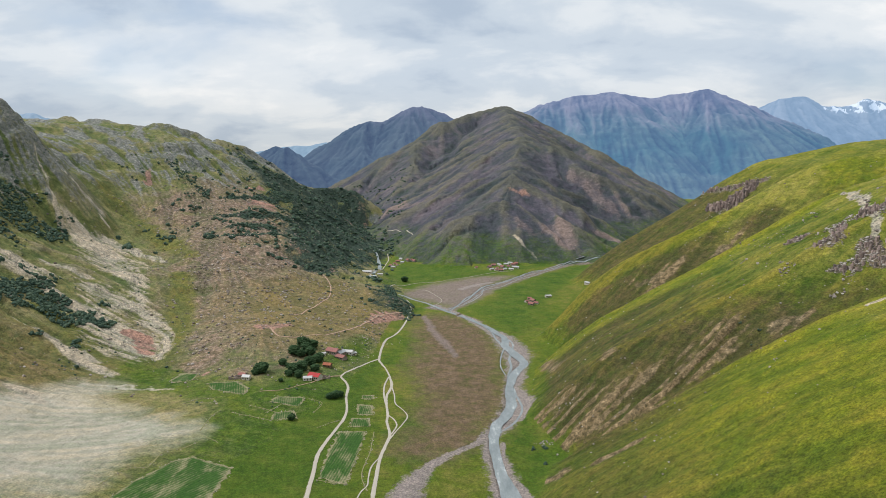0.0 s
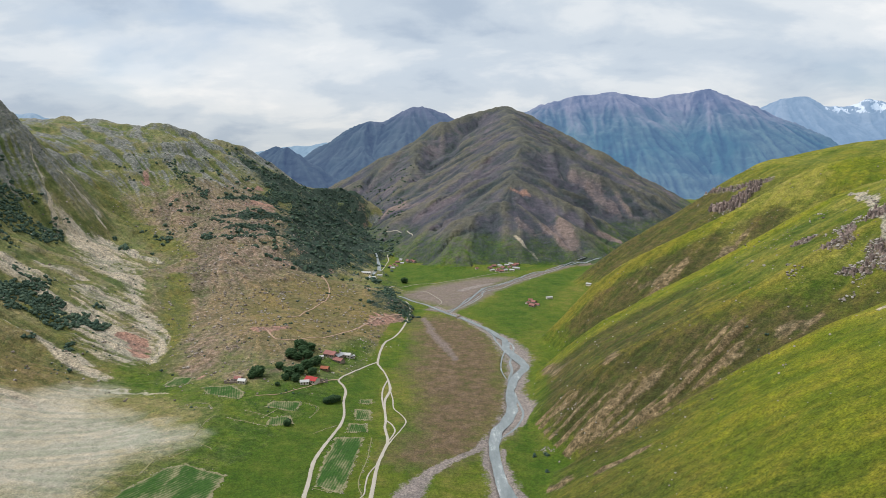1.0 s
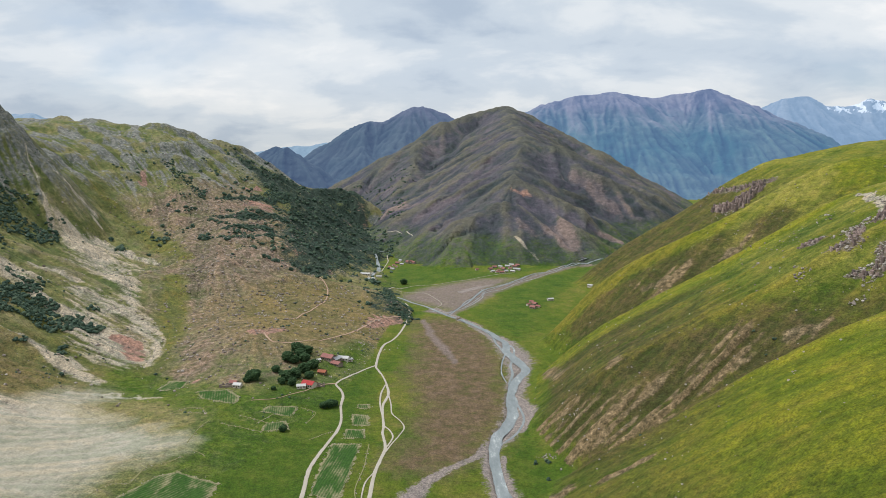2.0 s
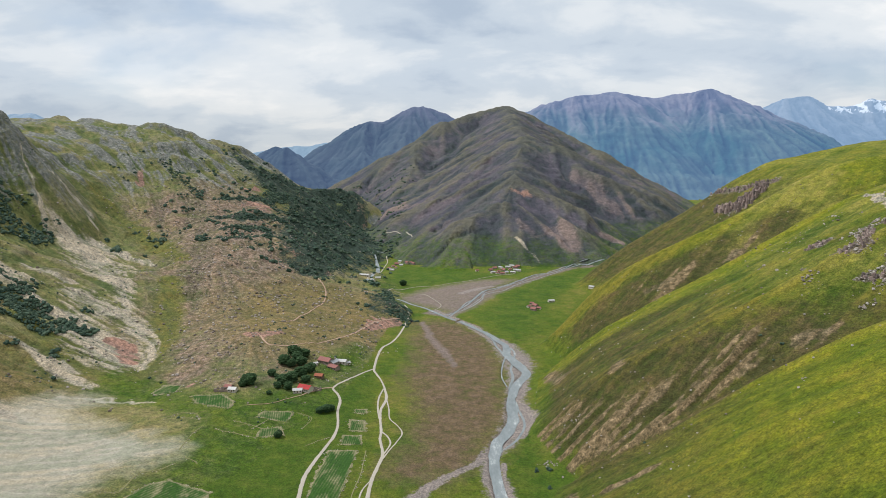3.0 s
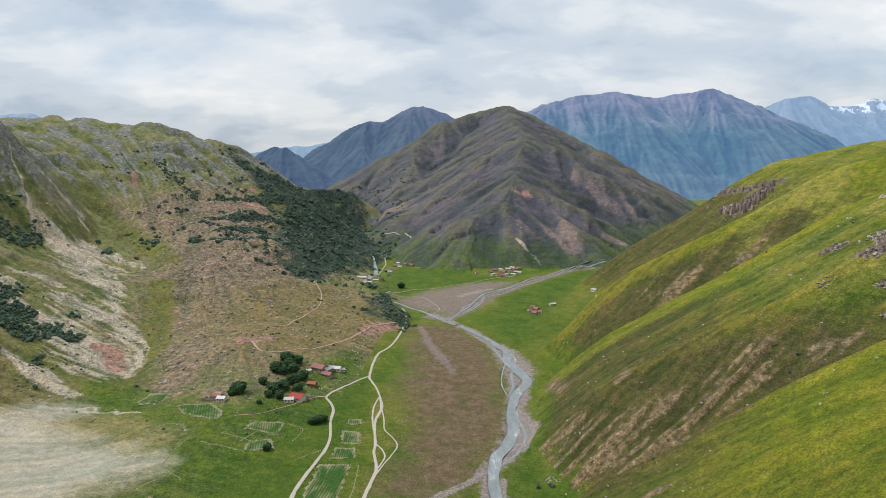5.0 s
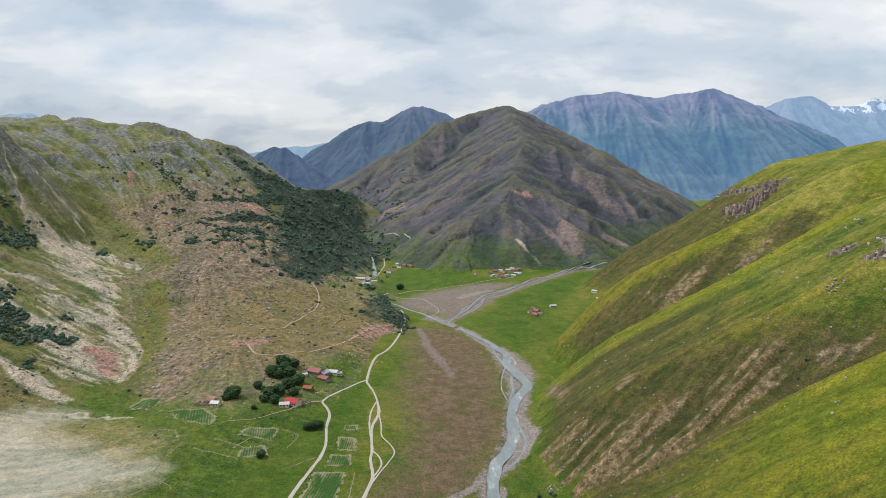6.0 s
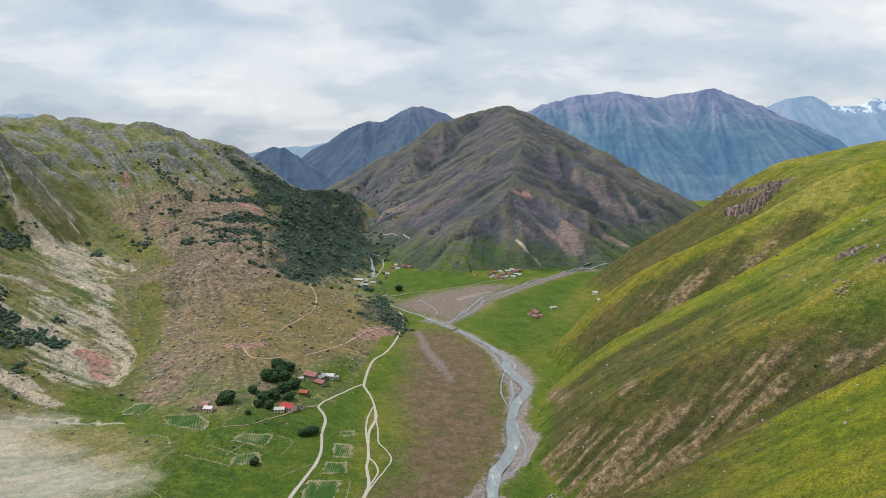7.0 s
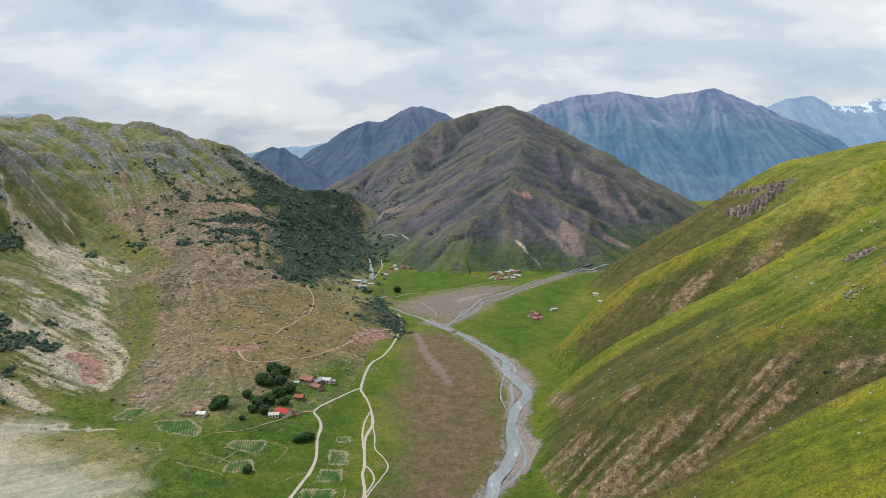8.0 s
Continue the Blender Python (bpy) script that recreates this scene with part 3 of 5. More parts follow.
def relief(x, y):
    """Height of the land, and which of REGIONS a place belongs to."""
    x, y = np.asarray(x, float), np.asarray(y, float)
    floor = floor_z(x, y) + (0.5 * fbm(x / 60, y / 60, 4) + 0.25 * fbm(x / 9, y / 9, 3)) * (1 - cover(x, y, ["gravel", "gravel_bed"]))
    west = west_hill(x, y)
    west = soft_max([west, *(crest(x, y, *row)[0] for row in CRESTS["hillside_west"])], 3.0)
    west = west - 9 * (1 - smooth(-2, 12, west - floor))
    rise = smooth(8, 80, west - floor)
    west = west + rise * (9 * fbm(x / 130, y / 130, 6, 0.55) + 6 * ridged(x / 60 + 40, y / 60, 5) + 3.5 * ridged(x / 26, y / 26, 3)) + 0.8 * fbm(x / 14, y / 14, 3)
    bench = smooth(-0.3, 0.2, fbm(x / 90 + 60, y / 90, 3)) * smooth(12, 30, west) * smooth(170, 110, west) * smooth(-440, -330, x)
    west = west + bench * 1.1 * np.sin(2 * np.pi * west / 11 + 2 * fbm(x / 60, y / 60, 3))
    west = west + 4.0 * smooth(175, 215, west) * smooth(330, 290, west) * smooth(-0.25, 0.25, fbm(x / 120 + 7, y / 120, 3)) * np.sin(2 * np.pi * west / 36 + 3 * fbm(x / 90, y / 90 + 4, 3))
    east = east_hill(x, y)
    mid = smooth(0, 40, east - floor)
    ribs = perlin(y / 38 + 0.15 * fbm(x / 50, y / 50, 3), x / 260) + 0.5 * perlin(y / 13 + 0.02 * x + 7, x / 120)
    east = east + mid * (1.4 * ribs + 2.2 * fbm(x / 70, y / 70, 5)) + 0.3 * fbm(x / 7, y / 7, 3)
    hs = [floor, west, east]
    for name in REGIONS[3:]:
        m = mountain(x, y, name)
        far = 1 if name == "mountain" else 2.4
        hs.append(m + smooth(10, 90, m - floor) * (14 * fbm(x / 240, y / 240, 6, 0.55) + (8 if far == 1 else 20) * ridged(x / 90 / far, y / 90 / far, 5)))
    region = np.argmax(np.stack([hs[0] + 1.5, *hs[1:]]), 0)
    z = soft_max(hs, 2.5)
    return z, region


# ---------------------------------------------------------------- the land as one sheet, cut into its hills
def spread(start, stop, least, share):
    ys = [start]
    while ys[-1] < stop:
        ys.append(ys[-1] + max(least, share * ys[-1]))
    return ys


LAND_Y = np.array([*np.arange(-500, 160, 30), *spread(160, 4960, 1.5, 0.0033)])
LAND_S = np.concatenate([-np.geomspace(5, 0.745, 34)[:-1], np.linspace(-0.74, 0.74, 840), np.geomspace(0.745, 5, 34)[1:]])
LAND_W = np.maximum(LAND_Y + 130, 260)
grid_x = LAND_S[None, :] * LAND_W[:, None]
grid_y = np.broadcast_to(LAND_Y[:, None], grid_x.shape).copy()
grid_dry, grid_region = relief(grid_x, grid_y)


def blurred(z, n):
    """Mean over 2n + 1 neighbours both ways."""
    for axis in (0, 1):
        z = np.moveaxis(z, axis, 0)
        total = np.cumsum(np.concatenate([np.repeat(z[:1], n + 1, 0), z, np.repeat(z[-1:], n, 0)]), 0)
        z = np.moveaxis((total[2 * n + 1:] - total[:-2 * n - 1]) / (2 * n + 1), 0, axis)
    return z


def cell(x, y):
    """Row and column of a place on the sheet, with fractions."""
    v = np.interp(y, LAND_Y, np.arange(len(LAND_Y)))
    u = np.interp(x / np.maximum(y + 130, 260), LAND_S, np.arange(len(LAND_S)))
    return v, u


def slopes(z):
    by_s = np.gradient(z, LAND_S, axis=1)
    by_y = np.gradient(z, LAND_Y, axis=0)
    grow = (LAND_Y > 130)[:, None]
    return by_s / LAND_W[:, None], by_y - by_s * LAND_S[None, :] * grow / LAND_W[:, None]


fall_x, fall_y = slopes(blurred(grid_dry, 5))
steep = np.hypot(fall_x, fall_y)
fall_x, fall_y = fall_x / (steep + 0.02), fall_y / (steep + 0.02)


def fall_noise(where, metres, reach, seed, steps=8):
    """Noise drawn out along the fall lines: rills and ribs that run downhill."""
    total = np.zeros(where.sum())
    for sign in (1, -1):
        x, y = grid_x[where], grid_y[where]
        for k in range(steps):
            total += (1 - 0.7 * k / steps) * perlin(x / metres + seed, y / metres + 3 * seed)
            v, u = cell(x, y)
            v, u = np.rint(v).astype(int), np.rint(u).astype(int)
            x, y = x + sign * reach / steps * fall_x[v, u], y + sign * reach / steps * fall_y[v, u]
    out = np.zeros(where.shape)
    out[where] = np.clip(total / (2.2 * total.std() + 1e-9), -1, 1)
    return out


seen_x = np.abs(grid_x) < 0.74 * np.maximum(grid_y + 130, 260)
hills = seen_x & (grid_region > 0) & (grid_y > 160)
rill_fine = fall_noise(hills & (grid_y < 1500), 6.5, 30, 1.3)
rill_mid = fall_noise(hills, 27.0, 130, 5.7)
rill_wide = fall_noise(hills & (grid_y > 900), 85.0, 420, 9.1)
on_slope = smooth(0.10, 0.40, steep) * smooth(0, 14, grid_dry - floor_z(grid_x, grid_y))
canyon = cover(grid_x, grid_y, ["forest_canyon"], 60)
bare_zone = smooth(0.1, 0.8, cover(grid_x, grid_y, ["bare_zone", "bare_d", "bare_e"], 16, warp=8.0))
is_west, is_east = grid_region == 1, grid_region == 2
grid_dry = grid_dry + on_slope * (
    rill_fine * (1.1 * is_west + 0.35 * is_east * (grid_y > 380) + 1.6 * bare_zone)
    + rill_mid * (3.0 * is_west + 1.2 * is_east + 1.4 * bare_zone + 3.0 * (grid_region == 3) + 7.0 * (grid_region > 3))
    + (2.5 * rill_mid + 9.0 * rill_wide) * canyon * is_west
    + rill_wide * (3.5 * is_west + 7.0 * (grid_region == 3) + 13.0 * (grid_region > 3))
)
grid_z = grid_dry - 1.5 * smooth(0.25, 0.75, cover(grid_x, grid_y, WATERS))


def land_z(x, y, dry=False):
    """Height of the sheet at places."""
    z = grid_dry if dry else grid_z
    v, u = cell(np.asarray(x, float), np.asarray(y, float))
    j, i = np.minimum(v.astype(int), len(LAND_Y) - 2), np.minimum(u.astype(int), len(LAND_S) - 2)
    v, u = v - j, u - i
    return (z[j, i] * (1 - u) + z[j, i + 1] * u) * (1 - v) + (z[j + 1, i] * (1 - u) + z[j + 1, i + 1] * u) * v


def land_region(x, y):
    v, u = cell(x, y)
    return grid_region[np.rint(v).astype(int), np.rint(u).astype(int)]


def mesh_from(name, verts, quads, material, smoothed=True):
    me = bpy.data.meshes.new(name)
    me.vertices.add(len(verts))
    me.vertices.foreach_set("co", np.ascontiguousarray(verts, np.float32).ravel())
    me.loops.add(len(quads) * 4)
    me.loops.foreach_set("vertex_index", np.ascontiguousarray(quads, np.int32).ravel())
    me.polygons.add(len(quads))
    me.polygons.foreach_set("loop_start", np.arange(0, len(quads) * 4, 4, dtype=np.int32))
    me.update(calc_edges=True)
    me.polygons.foreach_set("use_smooth", np.full(len(quads), smoothed))
    me.materials.append(material)
    return me


def build_land(masks, materials, labels):
    ny, nx = grid_x.shape
    index = np.arange(ny * nx).reshape(ny, nx)
    quads = np.stack([index[:-1, :-1], index[:-1, 1:], index[1:, 1:], index[1:, :-1]], -1).reshape(-1, 4)
    owner = grid_region[:-1, :-1].ravel()
    verts = np.stack([grid_x, grid_y, grid_z], -1).reshape(-1, 3)
    for r, name in enumerate(REGIONS):
        mine = quads[owner == r]
        used, flat = np.unique(mine, return_inverse=True)
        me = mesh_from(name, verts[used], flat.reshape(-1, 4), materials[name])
        for key, values in masks.items():
            at = me.attributes.new(key, "FLOAT", "POINT")
            at.data.foreach_set("value", np.ascontiguousarray(values.ravel()[used], np.float32))
        tagged(new(name, me), labels[name][0], labels[name][1], kind="structure")


# ---------------------------------------------------------------- materials
class Nodes:
    """A short way to write node materials; places are in metres."""

    def __init__(self, name):
        self.material = bpy.data.materials.new(name)
        self.material.use_nodes = True
        self.tree = self.material.node_tree
        self.shader = self.tree.nodes["Principled BSDF"]
        self.place = self.tree.nodes.new("ShaderNodeTexCoord").outputs["Object"]

    def put(self, socket, value):
        if isinstance(value, bpy.types.NodeSocket):
            self.tree.links.new(value, socket)
        elif isinstance(value, (tuple, list)) and len(value) == 3 and socket.type == "RGBA":
            socket.default_value = (*value, 1)
        else:
            socket.default_value = value

    def noise(self, metres, detail=4, rough=0.55, stretch=None, turn=0.0, bend=0.0):
        n = self.tree.nodes.new("ShaderNodeTexNoise")
        n.inputs["Scale"].default_value = 1.0
        n.inputs["Detail"].default_value, n.inputs["Roughness"].default_value, n.inputs["Distortion"].default_value = detail, rough, bend
        m = self.tree.nodes.new("ShaderNodeMapping")
        sx, sy, sz = stretch or (1, 1, 1)
        m.inputs["Scale"].default_value = (1 / (metres * sx), 1 / (metres * sy), 1 / (metres * sz))
        m.inputs["Rotation"].default_value = (0, 0, turn)
        self.tree.links.new(self.place, m.inputs[0])
        self.tree.links.new(m.outputs[0], n.inputs["Vector"])
        return n.outputs["Fac"]

    def attribute(self, key):
        n = self.tree.nodes.new("ShaderNodeAttribute")
        n.attribute_name = key
        return n.outputs["Fac"]

    def math(self, op, a, b=0.0):
        n = self.tree.nodes.new("ShaderNodeMath")
        n.operation = op
        self.put(n.inputs[0], a)
        self.put(n.inputs[1], b)
        return n.outputs[0]

    def step(self, value, a, b):
        n = self.tree.nodes.new("ShaderNodeMapRange")
        n.interpolation_type = "SMOOTHSTEP"
        self.put(n.inputs[0], value)
        n.inputs[1].default_value, n.inputs[2].default_value = a, b
        return n.outputs[0]

    def ramp(self, fac, *stops):
        r = self.tree.nodes.new("ShaderNodeValToRGB")
        while len(r.color_ramp.elements) < len(stops):
            r.color_ramp.elements.new(0.5)
        for e, (p, c) in zip(r.color_ramp.elements, stops):
            e.position, e.color = p, (*c, 1)
        self.put(r.inputs[0], fac)
        return r.outputs[0]

    def mix(self, fac, a, b, how="MIX"):
        n = self.tree.nodes.new("ShaderNodeMix")
        n.data_type, n.blend_type = "RGBA", how
        self.put(n.inputs[0], fac)
        self.put(n.inputs[6], a)
        self.put(n.inputs[7], b)
        return n.outputs[2]

    def bump(self, height, distance, strength=1.0):
        n = self.tree.nodes.new("ShaderNodeBump")
        n.inputs["Strength"].default_value, n.inputs["Distance"].default_value = strength, distance
        self.put(n.inputs["Height"], height)
        self.put(self.shader.inputs["Normal"], n.outputs[0])

    def done(self, colour, rough=0.95, metal=0.0, specular=0.2):
        self.put(self.shader.inputs["Base Color"], colour)
        self.put(self.shader.inputs["Roughness"], rough)
        self.shader.inputs["Metallic"].default_value = metal
        self.shader.inputs["Specular IOR Level"].default_value = specular
        return self.material


def spots(c, amount, n, metres=2.2):
    """A cover's colours about c, mottled at two scales."""
    dark, light = tuple(v * (1 - amount) for v in c), tuple(min(1, v * (1 + amount)) for v in c)
    return n.ramp(n.noise(metres, 6, 0.65), (0.30, dark), (0.5, c), (0.70, light))


def land_material(name, grass, layers, grain=1.0, rills=0.0, dry=None, contrast=0.85, lines="rill", groove=(0.6, 0.72, 0.6)):
    """grass: three colours from low to high; layers: (mask, colour, mottling, grain in metres, streaks, patchy).
    rills: how far the colour darkens in fall-line grooves and lightens on ribs."""
    n = Nodes(name)
    wide = n.math("ADD", n.noise(85 * grain, 7, 0.62, bend=0.5), n.math("MULTIPLY", n.math("SUBTRACT", n.noise(17 * grain, 6, 0.65, bend=0.4), 0.5), 0.8))
    wide = n.math("ADD", wide, n.math("MULTIPLY", n.attribute(lines), 0.12 * rills))
    colour = n.ramp(wide, (0.30, grass[0]), (0.5, grass[1]), (0.70, grass[2]))
    # ground that stands out turns yellower: dry grass, with sunlit crests painted in
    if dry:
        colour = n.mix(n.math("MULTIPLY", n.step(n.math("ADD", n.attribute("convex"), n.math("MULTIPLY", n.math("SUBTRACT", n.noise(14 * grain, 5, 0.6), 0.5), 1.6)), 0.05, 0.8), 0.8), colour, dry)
    edge = n.math("ADD", n.noise(11 * grain, 8, 0.72, bend=0.6), n.math("MULTIPLY", n.noise(2.6 * grain, 5, 0.7), 0.7))
    edge = n.math("MULTIPLY", n.math("SUBTRACT", edge, 0.85), 2.3)
    broad = n.math("MULTIPLY", n.math("SUBTRACT", n.noise(48 * grain, 6, 0.65, bend=0.5), 0.5), 1.0)
    for mask, c, amount, metres, streaks, patchy in layers:
        tint = spots(c, amount, n, metres) if isinstance(c[0], float) else n.ramp(n.noise(metres, 8, 0.7), (0.3, c[0]), (0.5, c[1]), (0.7, c[2]))
        torn = n.math("ADD", edge, n.math("MULTIPLY", broad, patchy)) if patchy else edge
        if mask in ("fan", "dust", "dry"):
            torn = n.math("MULTIPLY", torn, 0.3 if mask == "fan" else 0.5)
        if streaks:
            torn = n.math("ADD", n.math("MULTIPLY", edge, 0.6), n.math("MULTIPLY", n.attribute(lines), streaks))
        low, high = (-0.25, 1.25) if mask in ("fan", "dull", "bright", "lush", "dust", "tan", "moss", "dry", "pale", "heath") else (0.2, 0.8)
        fac = n.step(n.math("ADD", n.attribute(mask), torn), low, high)
        fac = n.math("MULTIPLY", fac, n.step(n.attribute(mask), 0.02, 0.25))
        colour = n.mix(fac, colour, tint)
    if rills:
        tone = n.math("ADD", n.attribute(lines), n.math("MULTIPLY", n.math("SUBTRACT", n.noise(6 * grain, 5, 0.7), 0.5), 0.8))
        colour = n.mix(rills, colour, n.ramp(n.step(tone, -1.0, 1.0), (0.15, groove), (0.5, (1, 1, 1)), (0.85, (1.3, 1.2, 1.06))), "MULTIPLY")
    fine = n.ramp(n.noise(5.0 * grain, 7, 0.75), (0.30, (0.52, 0.56, 0.56)), (0.5, (1, 1, 1)), (0.70, (1.48, 1.42, 1.34)))
    if any(row[0] == "fan" for row in layers):
        contrast = n.math("MULTIPLY", n.math("SUBTRACT", 1.0, n.math("MULTIPLY", n.attribute("fan"), 0.6)), contrast)
    colour = n.mix(contrast, colour, fine, "MULTIPLY")
    tufts = n.ramp(n.noise(1.2 * grain, 5, 0.75), (0.36, (0.50, 0.52, 0.52)), (0.64, (1.5, 1.46, 1.38)))
    colour = n.mix(contrast, colour, tufts, "MULTIPLY")
    n.bump(n.math("ADD", n.noise(2.4 * grain, 8, 0.75), n.math("MULTIPLY", n.noise(9 * grain, 5, 0.6), 2.2)), 1.9 * grain)
    return n.done(colour)


def plain_material(name, c, amount=0.2, metres=1.0, rough=0.8, metal=0.0, specular=0.3, relief=0.02):
    n = Nodes(name)
    colour = n.mix(0.5, spots(c, amount, n, metres), spots(c, amount, n, metres * 6))
    n.bump(n.noise(metres, 5, 0.6), relief)
    return n.done(colour, rough, metal, specular)


HEATH = ("heath", ((0.122, 0.108, 0.055), (0.205, 0.150, 0.116), (0.345, 0.275, 0.240)), 0, 5.0, 0, 2.8)
TAN = ("tan", ((0.120, 0.122, 0.036), (0.190, 0.152, 0.062), (0.255, 0.190, 0.108)), 0, 9.0, 0, 1.6)
DRY = ("dry", ((0.080, 0.090, 0.026), (0.150, 0.108, 0.064), (0.205, 0.144, 0.102)), 0, 14.0, 0, 2.6)
LUSH = ("lush", ((0.036, 0.088, 0.008), (0.066, 0.118, 0.010), (0.122, 0.150, 0.022)), 0, 22.0, 0, 1.4)
# light put into the colour: sunlit near spur and crests, over fresher grass
LIT_GRASS = ("bright", ((0.095, 0.145, 0.008), (0.175, 0.196, 0.012), (0.262, 0.228, 0.026)), 0, 26.0, 0, 1.0)
# shade put into the colour: flanks turned from the sun, with duller heath
SHADED_HEATH = ("dull", ((0.046, 0.060, 0.017), (0.082, 0.074, 0.026), (0.130, 0.096, 0.048)), 0, 14.0, 0, 1.2)
MOSS = ("moss", ((0.090, 0.115, 0.034), (0.132, 0.140, 0.038), (0.185, 0.155, 0.050)), 0, 14.0, 0.4, 1.4)
FAN = ("fan", ((0.385, 0.358, 0.285), (0.46, 0.422, 0.35), (0.525, 0.48, 0.41)), 0, 55.0, 0, 0.7)
DUST = ("dust", (0.215, 0.170, 0.155), 0.22, 4.0, 0, 1.0)
GRAVEL = ("gravel", (0.27, 0.232, 0.22), 0.34, 1.6, 0, 0.0)
BARE = ("bare", ((0.082, 0.070, 0.032), (0.160, 0.124, 0.074), (0.285, 0.225, 0.150)), 0, 5.0, 0.5, 1.0)
SCREE = ("scree", (0.40, 0.355, 0.29), 0.28, 2.4, 0.55, 0.7)
RED = ("red", (0.30, 0.185, 0.152), 0.5, 3.4, 0.9, 0.4)
# cliff rock kept blue-grey, so that its colour also carries haze
HAZY_ROCK = ("rock", ((0.085, 0.105, 0.088), (0.165, 0.175, 0.172), (0.33, 0.33, 0.34)), 0, 6.0, 0.6, 1.2)
CRAG = ("rock", ((0.085, 0.080, 0.040), (0.135, 0.115, 0.085), (0.24, 0.195, 0.17)), 0, 3.0, 0, 0.6)
SCAR = ("rock", (0.175, 0.142, 0.142), 0.30, 9.0, 0.6, 0.9)
FOREST = ("forest", (0.038, 0.058, 0.046), 0.45, 4.0, 0, 2.6)

# upper slopes paler: a patch of sun painted in as straw-green grass
LIT_TOP = ("pale", ((0.142, 0.168, 0.022), (0.225, 0.218, 0.040), (0.31, 0.265, 0.080)), 0, 16.0, 0, 1.0)

LAND = {
    "ground": land_material("valley_meadow", ((0.066, 0.118, 0.010), (0.112, 0.146, 0.015), (0.175, 0.168, 0.036)), (LUSH, DRY, DUST, FAN, GRAVEL, RED, FOREST), contrast=0.7),
    "hillside_west": land_material("western_slope", ((0.108, 0.138, 0.048), (0.168, 0.174, 0.064), (0.232, 0.204, 0.100)), (HEATH, TAN, HAZY_ROCK, MOSS, LUSH, FAN, SCREE, RED, FOREST), 1.0, 0.5, (0.205, 0.19, 0.12), 1.0),
    "hillside_east": land_material("eastern_slope", ((0.056, 0.098, 0.010), (0.098, 0.130, 0.014), (0.155, 0.146, 0.026)), (SHADED_HEATH, LIT_GRASS, LIT_TOP, LUSH, BARE, GRAVEL, SCREE, CRAG, RED), 1.0, 0.55, (0.185, 0.165, 0.024), 0.95),
    # slope colours moved towards blue and purple, distance haze painted into them
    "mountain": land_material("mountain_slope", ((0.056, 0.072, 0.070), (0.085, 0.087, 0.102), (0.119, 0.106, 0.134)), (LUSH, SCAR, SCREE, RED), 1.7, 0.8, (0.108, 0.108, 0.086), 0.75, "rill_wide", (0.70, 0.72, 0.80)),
}


# Blue haze of the distance is painted as emission, with base colours blued too.
def distance_material(name, low, high, haze, rock, snow=None):
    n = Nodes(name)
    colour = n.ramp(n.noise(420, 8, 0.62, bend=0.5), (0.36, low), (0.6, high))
    up = n.tree.nodes.new("ShaderNodeSeparateXYZ")
    n.tree.links.new(n.place, up.inputs[0])
    level = n.math("ADD", up.outputs[2], n.math("MULTIPLY", n.math("SUBTRACT", n.noise(300, 8, 0.7), 0.5), 260))
    level = n.math("ADD", level, n.math("MULTIPLY", n.attribute("rill_wide"), 90))
    colour = n.mix(n.step(level, 420, 640), colour, rock)
    if snow:
        colour = n.mix(n.step(n.attribute("snow"), 0.4, 0.6), colour, snow)
    # colour darkened in the grooves and lightened on the ribs
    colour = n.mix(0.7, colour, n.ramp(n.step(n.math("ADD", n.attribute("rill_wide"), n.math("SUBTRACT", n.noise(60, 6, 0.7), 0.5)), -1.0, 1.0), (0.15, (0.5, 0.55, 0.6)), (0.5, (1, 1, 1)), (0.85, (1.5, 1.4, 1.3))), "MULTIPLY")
    n.put(n.shader.inputs["Emission Color"], haze)
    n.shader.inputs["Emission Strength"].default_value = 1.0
    n.bump(n.noise(40, 8, 0.7), 22)
    return n.done(colour)


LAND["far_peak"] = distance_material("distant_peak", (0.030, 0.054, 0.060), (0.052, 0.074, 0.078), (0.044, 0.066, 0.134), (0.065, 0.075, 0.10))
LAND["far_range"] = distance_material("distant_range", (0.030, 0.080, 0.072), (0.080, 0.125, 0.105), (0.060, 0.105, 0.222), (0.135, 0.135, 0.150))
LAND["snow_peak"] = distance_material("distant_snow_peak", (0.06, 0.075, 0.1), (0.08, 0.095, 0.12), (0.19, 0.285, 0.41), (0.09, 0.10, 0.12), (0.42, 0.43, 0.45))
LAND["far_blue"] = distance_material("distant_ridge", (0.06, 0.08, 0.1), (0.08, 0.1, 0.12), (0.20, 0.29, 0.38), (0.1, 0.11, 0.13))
LABELS = {
    "ground": ("green valley floor with dry brown meadow between tracks and river", "valley floor"),
    "hillside_west": ("rugged heath hillside with pale scree chutes and dark shrubs", "hillside"),
    "hillside_east": ("smooth grassy hillside with rounded spurs and bare brown flanks", "hillside"),
    "mountain": ("broad green-brown mountain with eroded grey scars at its foot", "mountain"),
    "far_peak": ("hazy blue-green pyramid peak behind the mountain", "mountain"),
    "far_range": ("long blue hazy mountain range with rocky crest", "mountain range"),
    "snow_peak": ("pale blue distant summits with white glacier saddle", "mountain"),
    "far_blue": ("faint pale blue ridge on the horizon", "mountain range"),
}

spur_h, spur_off = east_spurs(grid_x, grid_y)


def spur_lead(n):
    """1 where spur n is the highest, with a soft edge."""
    return smooth(-3, 3, spur_h[n] - np.maximum.reduce([h for k, h in enumerate(spur_h) if k != n]))


